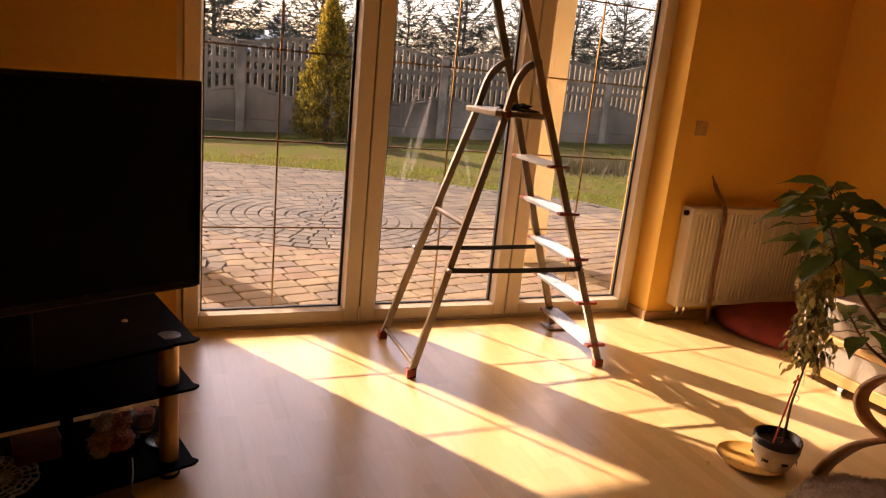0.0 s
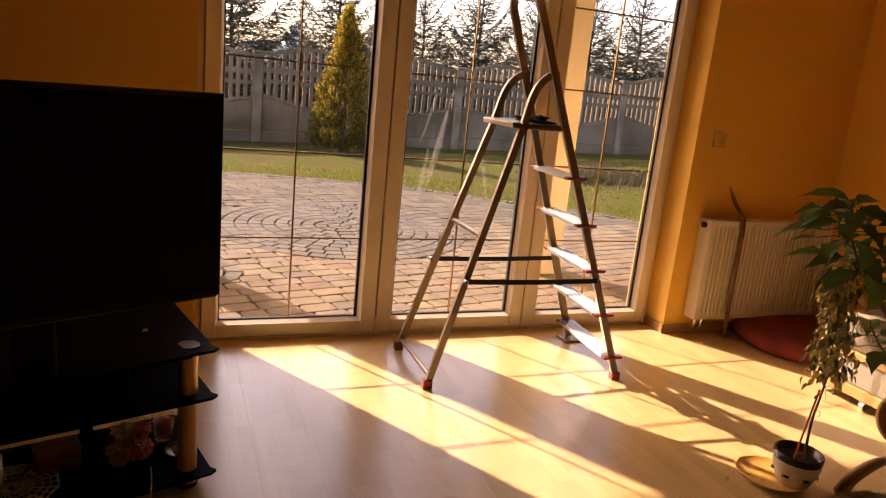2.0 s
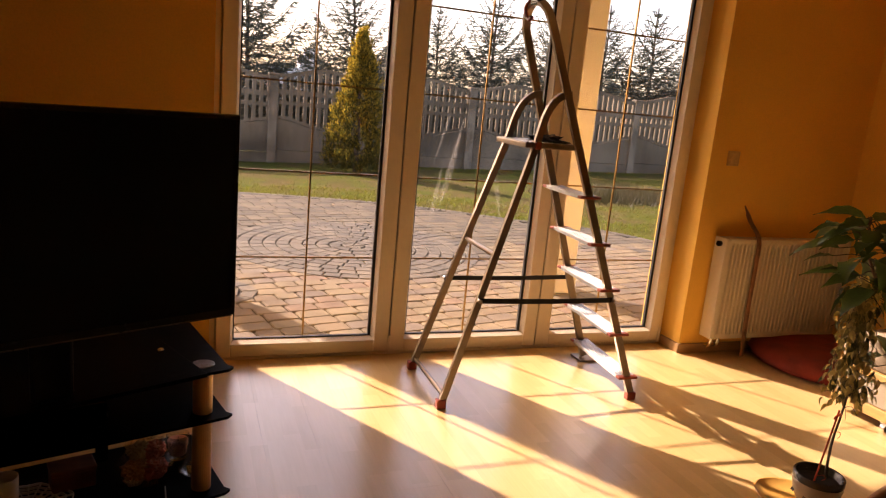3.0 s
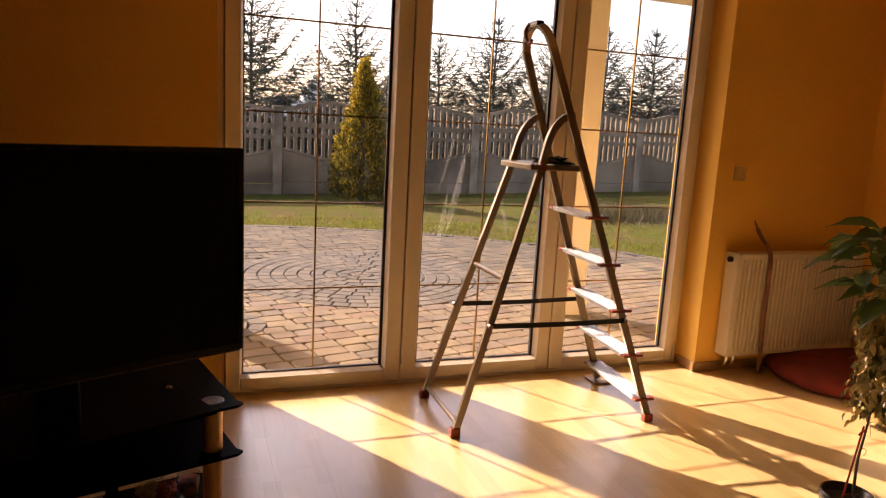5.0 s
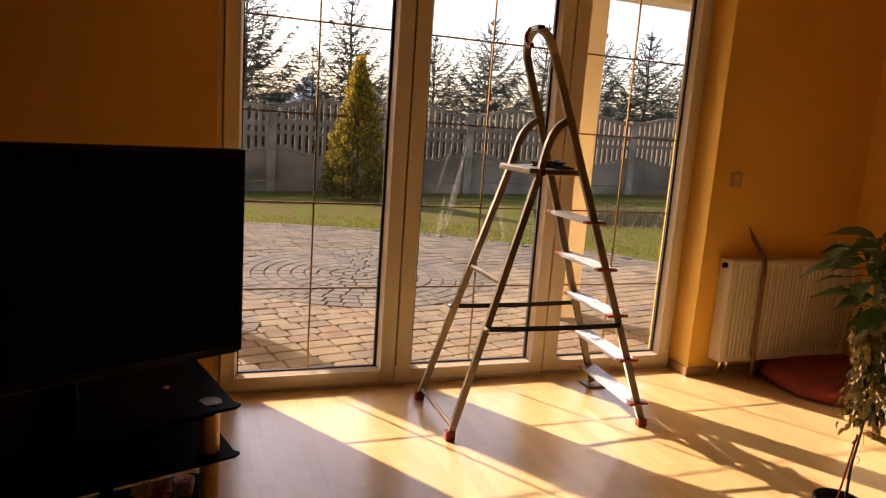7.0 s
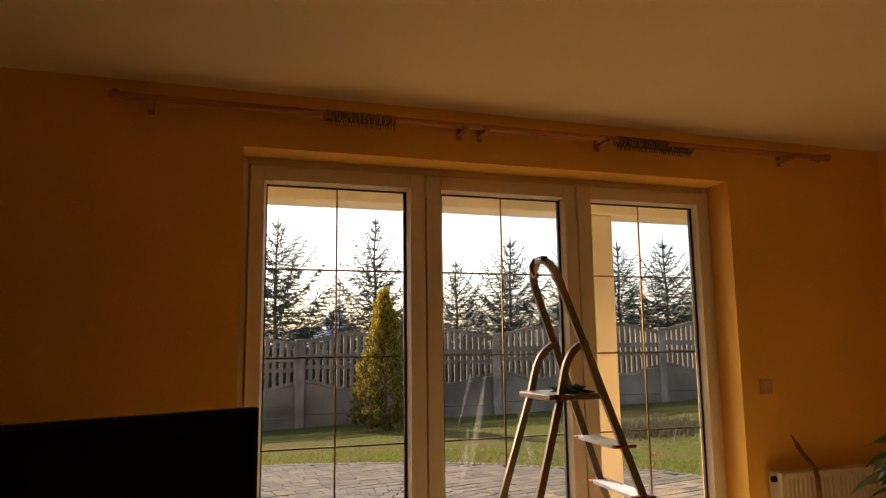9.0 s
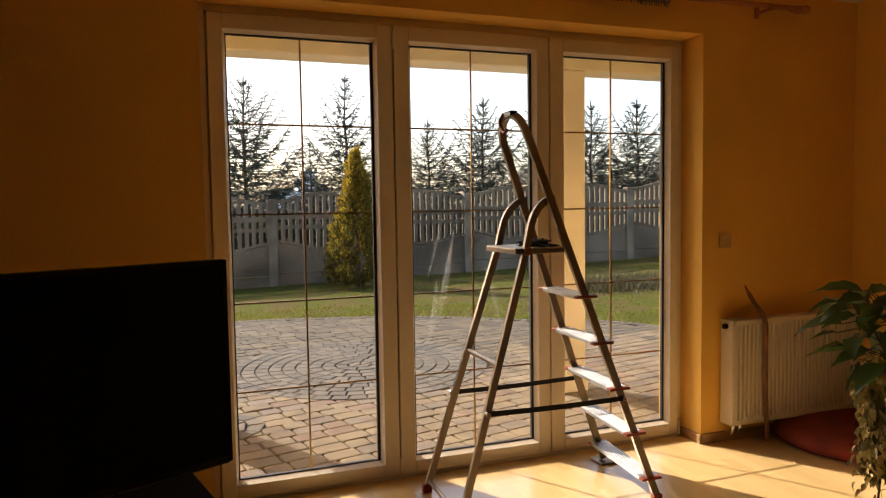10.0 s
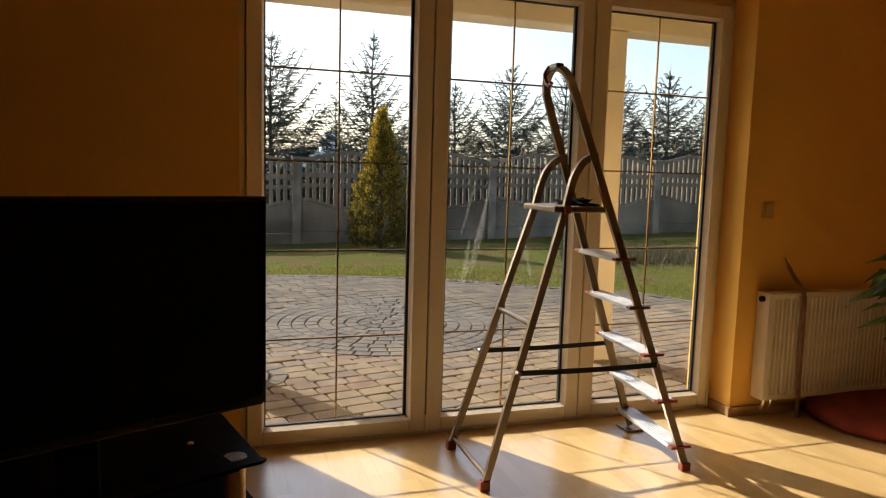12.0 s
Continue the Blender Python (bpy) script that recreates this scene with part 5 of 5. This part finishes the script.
# ---- paving ----
def paving_material():
    m = material("mixed_concrete_pavers", (0.46, 0.33, 0.22), 0.9, 0, 0.2, 5, 60, 0.8, 0.25)
    nt = m.node_tree
    n, l = nt.nodes, nt.links
    old = [x for x in n if x.type == "VALTORGB"][0]
    info, geo = n.new("ShaderNodeObjectInfo"), n.new("ShaderNodeNewGeometry")
    add = n.new("ShaderNodeMath")
    add.operation = "ADD"
    l.new(info.outputs["Random"], add.inputs[0])
    l.new(geo.outputs["Random Per Island"], add.inputs[1])
    frac = n.new("ShaderNodeMath")
    frac.operation = "FRACT"
    l.new(add.outputs[0], frac.inputs[0])
    tone = n.new("ShaderNodeValToRGB")
    e = tone.color_ramp.elements
    tone.color_ramp.interpolation = "CONSTANT"
    e[0].position, e[0].color = 0.0, (0.205, 0.160, 0.102, 1)
    e[1].position, e[1].color = 0.3, (0.200, 0.150, 0.098, 1)
    for p, c in ((0.5, (0.216, 0.168, 0.108)), (0.68, (0.178, 0.142, 0.108)), (0.85, (0.190, 0.132, 0.094))):
        x = e.new(p)
        x.color = (*c, 1)
    l.new(frac.outputs[0], tone.inputs["Fac"])
    mul = n.new("ShaderNodeMix")
    mul.data_type, mul.blend_type = "RGBA", "MULTIPLY"
    mul.inputs["Factor"].default_value = 1.0
    old.color_ramp.elements[0].color, old.color_ramp.elements[1].color = (0.68, 0.68, 0.70, 1), (1.14, 1.14, 1.12, 1)
    l.new(old.outputs["Color"], mul.inputs["A"])
    l.new(tone.outputs["Color"], mul.inputs["B"])
    l.new(mul.outputs["Result"], n["Principled BSDF"].inputs["Base Color"])
    return m


M_PAVE = paving_material()
M_RINGSTONE = material("grey_ring_stones", (0.162, 0.139, 0.110), 0.9, 0, 0.15, 5, 70, 0.6, 0.2, (0.106, 0.097, 0.084), "island")
M_JOINT = material("sandy_joints", (0.035, 0.027, 0.020), 0.95, 0, 0.2, 20, 90, 0.4)
RING, RR = Vector((0.885, 2.76)), 1.21
RING2, RR2 = Vector((-0.42, 1.32)), 0.33
pavement = empty("pavement", "terrace of tan and reddish pavers with a fan of grey rings", "paving", kind="structure")


def patio_edge(a):
    """Radius of the terrace's curved edge at the angle a."""
    def ease(f):
        f = min(max(f, 0.0), 1.0)
        return f * f * (3 - 2 * f)

    d = math.degrees(a)
    return 4.08 + 0.46 * ease((47 - d) / 20) + 0.16 * ease((d - 76) / 20)


def on_patio(x, y):
    edge = patio_edge(math.atan2(y - 1.5, x - 0.3))
    return y > 0.08 and ((x - 0.3) ** 2 + (y - 1.5) ** 2 < edge ** 2 or (y < 2.9 and abs(x) < 6.5))


bm = bmesh.new()
ring = []
for k in range(120):
    a = 2 * math.pi * k / 120
    rr = patio_edge(math.atan2(math.sin(a), math.cos(a))) + 0.04
    ring.append(bm.verts.new((0.3 + rr * math.cos(a), max(0.2, 1.5 + rr * math.sin(a)), PATIO - 0.017)))
bm.faces.new(ring)
box(bm, -6.6, 6.6, 0.2, 2.9, PATIO - 0.06, PATIO - 0.019)
part("bedding", bm, M_JOINT, pavement, "sand bedding seen in the joints")


def slab(verts, faces, corners, z, c=0.006, h=0.03):
    """One paver with a chamfered top, from its corners."""
    n = len(corners)
    mid = sum(corners, Vector((0, 0))) / n
    i = len(verts)
    for p in corners:
        verts.append((p.x, p.y, z - h))
    for p in corners:
        verts.append((p.x, p.y, z - c))
    for p in corners:
        d = (mid - p)
        q = p + d.normalized() * c * 1.4
        verts.append((q.x, q.y, z))
    for k in range(n):
        j = (k + 1) % n
        faces.append((i + k, i + j, i + n + j, i + n + k))
        faces.append((i + n + k, i + n + j, i + 2 * n + j, i + 2 * n + k))
    faces.append(tuple(range(i + 2 * n, i + 3 * n)))


def worn(ln, cut=0.012, gap=0.0040):
    """Outline of a tumbled paver with its corners knocked off."""
    x0, x1, y0, y1 = gap, ln - gap, gap, PITCH - gap
    return [Vector(p) for p in ((x0 + cut, y0), (x1 - cut, y0), (x1, y0 + cut), (x1, y1 - cut), (x1 - cut, y1), (x0 + cut, y1), (x0, y1 - cut), (x0, y0 + cut))]


PITCH = 0.136
PAVERS = {}
for ln in (0.15, 0.205):
    v, f = [], []
    slab(v, f, worn(ln), 0, 0.006)
    PAVERS[ln] = bpy.data.meshes.new("paver")
    PAVERS[ln].from_pydata(v, [], f)
    PAVERS[ln].materials.append(M_PAVE)
rnd = random.Random(17)
ANG = radians(12)
rest_v, rest_f, singles = [], [], 0
old_v, old_f = [], []
du, dv = Vector((math.cos(ANG), math.sin(ANG))), Vector((-math.sin(ANG), math.cos(ANG)))
for r in range(-27, 48):
    u = -9 + rnd.uniform(0, 0.2)
    while u < 9:
        ln = 0.205 if rnd.random() < 0.72 else 0.15
        o = du * u + dv * (r * PITCH)
        c = o + du * ln / 2 + dv * PITCH / 2
        u += ln
        if not on_patio(c.x, c.y) or (c - RING).length < RR - 0.10 or (c - RING2).length < RR2 - 0.09:
            continue
        z = PATIO + rnd.uniform(-0.003, 0.001) - (0.004 if (c - RING).length < RR + 0.16 or (c - RING2).length < RR2 + 0.16 else 0)
        if singles < 295 and -0.7 < c.x < 3.1 and 0.2 < c.y < 2.3:
            ob = mesh_part("paver", PAVERS[ln], M_PAVE, pavement)
            ob.location, ob.rotation_euler = (o.x, o.y, z), (0, 0, ANG)
            singles += 1
        else:
            worn_grey = (c - RING).length < RR + 0.25 * rnd.random() or c.y > 2.7 + 0.5 * rnd.random()
            slab(old_v if worn_grey else rest_v, old_f if worn_grey else rest_f, [o + du * p.x + dv * p.y for p in worn(ln)], z, 0.006)
M_OLDPAVE = material("weathered_grey_pavers", (0.165, 0.134, 0.094), 0.9, 0, 0.2, 5, 60, 0.7, 0.2, (0.098, 0.086, 0.068), "island")
me = bpy.data.meshes.new("weathered_pavers")
me.from_pydata(old_v, [], old_f)
ob = mesh_part("weathered_pavers", me, M_OLDPAVE, pavement, "weathered greyish pavers round the rings")
ob["kind"] = "stuff"
me = bpy.data.meshes.new("far_pavers")
me.from_pydata(rest_v, [], rest_f)
ob = mesh_part("far_pavers", me, M_PAVE, pavement)
ob["kind"] = "stuff"
rv, rf = [], []
for cen, rad, pitch in ((RING, RR, 0.1155), (RING2, RR2, 0.11)):
    k = 0
    while (k + 1) * pitch < rad + 0.06:
        r0, r1 = k * pitch + 0.0042 if k else 0.012, (k + 1) * pitch - 0.0042
        n = max(5, int(2 * math.pi * (r0 + r1) / 2 / 0.135))
        turn = rnd.uniform(0, 6.28)
        for s in range(n):
            a0, a1 = turn + 2 * math.pi * s / n, turn + 2 * math.pi * (s + 1) / n
            g0, g1 = 0.0045 / max(r0, 0.03), 0.0045 / r1
            pts = [cen + Vector((math.cos(a), math.sin(a))) * r for a, r in ((a0 + g0, r0), (a1 - g0, r0), (a1 - g1, r1), (a0 + g1, r1))]
            slab(rv, rf, pts, PATIO + rnd.uniform(-0.001, 0.002), 0.005)
        k += 1
me = bpy.data.meshes.new("ring_stones")
me.from_pydata(rv, [], rf)
ob = mesh_part("ring_stones", me, M_RINGSTONE, pavement, "small grey stones laid in rings")
ob["kind"] = "stuff"
# kerb row along the lawn
kv, kf = [], []
for k in range(150):
    a0, a1 = radians(8 + k * 1.05), radians(8 + (k + 1) * 1.05 - 0.09)
    pts = []
    for a, dr in ((a0, 0.0), (a1, 0.0), (a1, 0.10), (a0, 0.10)):
        rr = patio_edge(a) - 0.04 + dr
        pts.append(Vector((0.3 + rr * math.cos(a), 1.5 + rr * math.sin(a))))
    slab(kv, kf, pts, PATIO + 0.006, 0.006, 0.06)
me = bpy.data.meshes.new("kerb_stones")
me.from_pydata(kv, [], kf)
ob = mesh_part("kerb_stones", me, M_RINGSTONE, pavement, "curved row of grey edging stones")
ob["kind"] = "stuff"

# ---- grass ----
M_GRASS = leafy("spring_grass", (0.21, 0.25, 0.026), (0.17, 0.135, 0.040), 0.6, 0.4)
rnd = random.Random(23)
gv, gf = [], []
for k in range(170000):
    x, y = rnd.uniform(-3.5, 14), 2.2 + 9.0 * rnd.random() ** 1.25
    if math.hypot(x - 0.3, y - 1.5) < patio_edge(math.atan2(y - 1.5, x - 0.3)) + 0.07 or (y < 2.95 and x < 6.6) or abs(x - (y * 0.95 + 0.1)) > 8.5:
        continue
    bare = noise.noise((x * 0.5, y * 0.9, 3.3)) + 0.5 * noise.noise((x * 1.7, y * 2.2, 1.0))
    if bare > (0.05 if (x - 0.3) ** 2 + (y - 1.5) ** 2 > 5.6 ** 2 else 0.35) and rnd.random() < 0.85:
        continue
    h = rnd.uniform(0.018, 0.046) * (1.25 if (x - 0.3) ** 2 + (y - 1.5) ** 2 < 6.0 ** 2 else 0.75)
    a = rnd.uniform(0, 6.28)
    w = rnd.uniform(0.004, 0.009)
    b = Vector((x, y, terrain(x, y) - 0.004))
    s = Vector((math.cos(a) * w, math.sin(a) * w, 0))
    t = b + Vector((rnd.uniform(-0.03, 0.03), rnd.uniform(-0.03, 0.03), h))
    i = len(gv)
    gv += [b - s, b + s, t]
    gf.append((i, i + 1, i + 2))
me = bpy.data.meshes.new("grass")
me.from_pydata(gv, [], gf)
tagged(mesh_part("grass", me, M_GRASS), "short patchy spring grass beside the terrace", "grass", kind="stuff")
# low dry bedding plants in the lawn
hv, hf = [], []
for k in range(5200):
    x, y = rnd.gauss(6.6, 1.0), rnd.gauss(6.9, 0.33)
    if x < 4.9:
        continue
    b = Vector((x, y, terrain(x, y)))
    a = rnd.uniform(0, 6.28)
    d = Vector((math.cos(a), math.sin(a), 0))
    t = b + d * rnd.uniform(0.02, 0.12) + Vector((0, 0, rnd.uniform(0.06, 0.26)))
    s = d.cross(Vector((0, 0, 1))) * rnd.uniform(0.004, 0.012)
    i = len(hv)
    hv += [b - s, b + s, t]
    hf.append((i, i + 1, i + 2))
me = bpy.data.meshes.new("dry_perennials")
me.from_pydata(hv, [], hf)
tagged(mesh_part("dry_perennials", me, leafy("dry_stalks", (0.12, 0.10, 0.045), (0.05, 0.05, 0.022))), "dry brownish perennials in a bed on the lawn", "plants", kind="stuff")
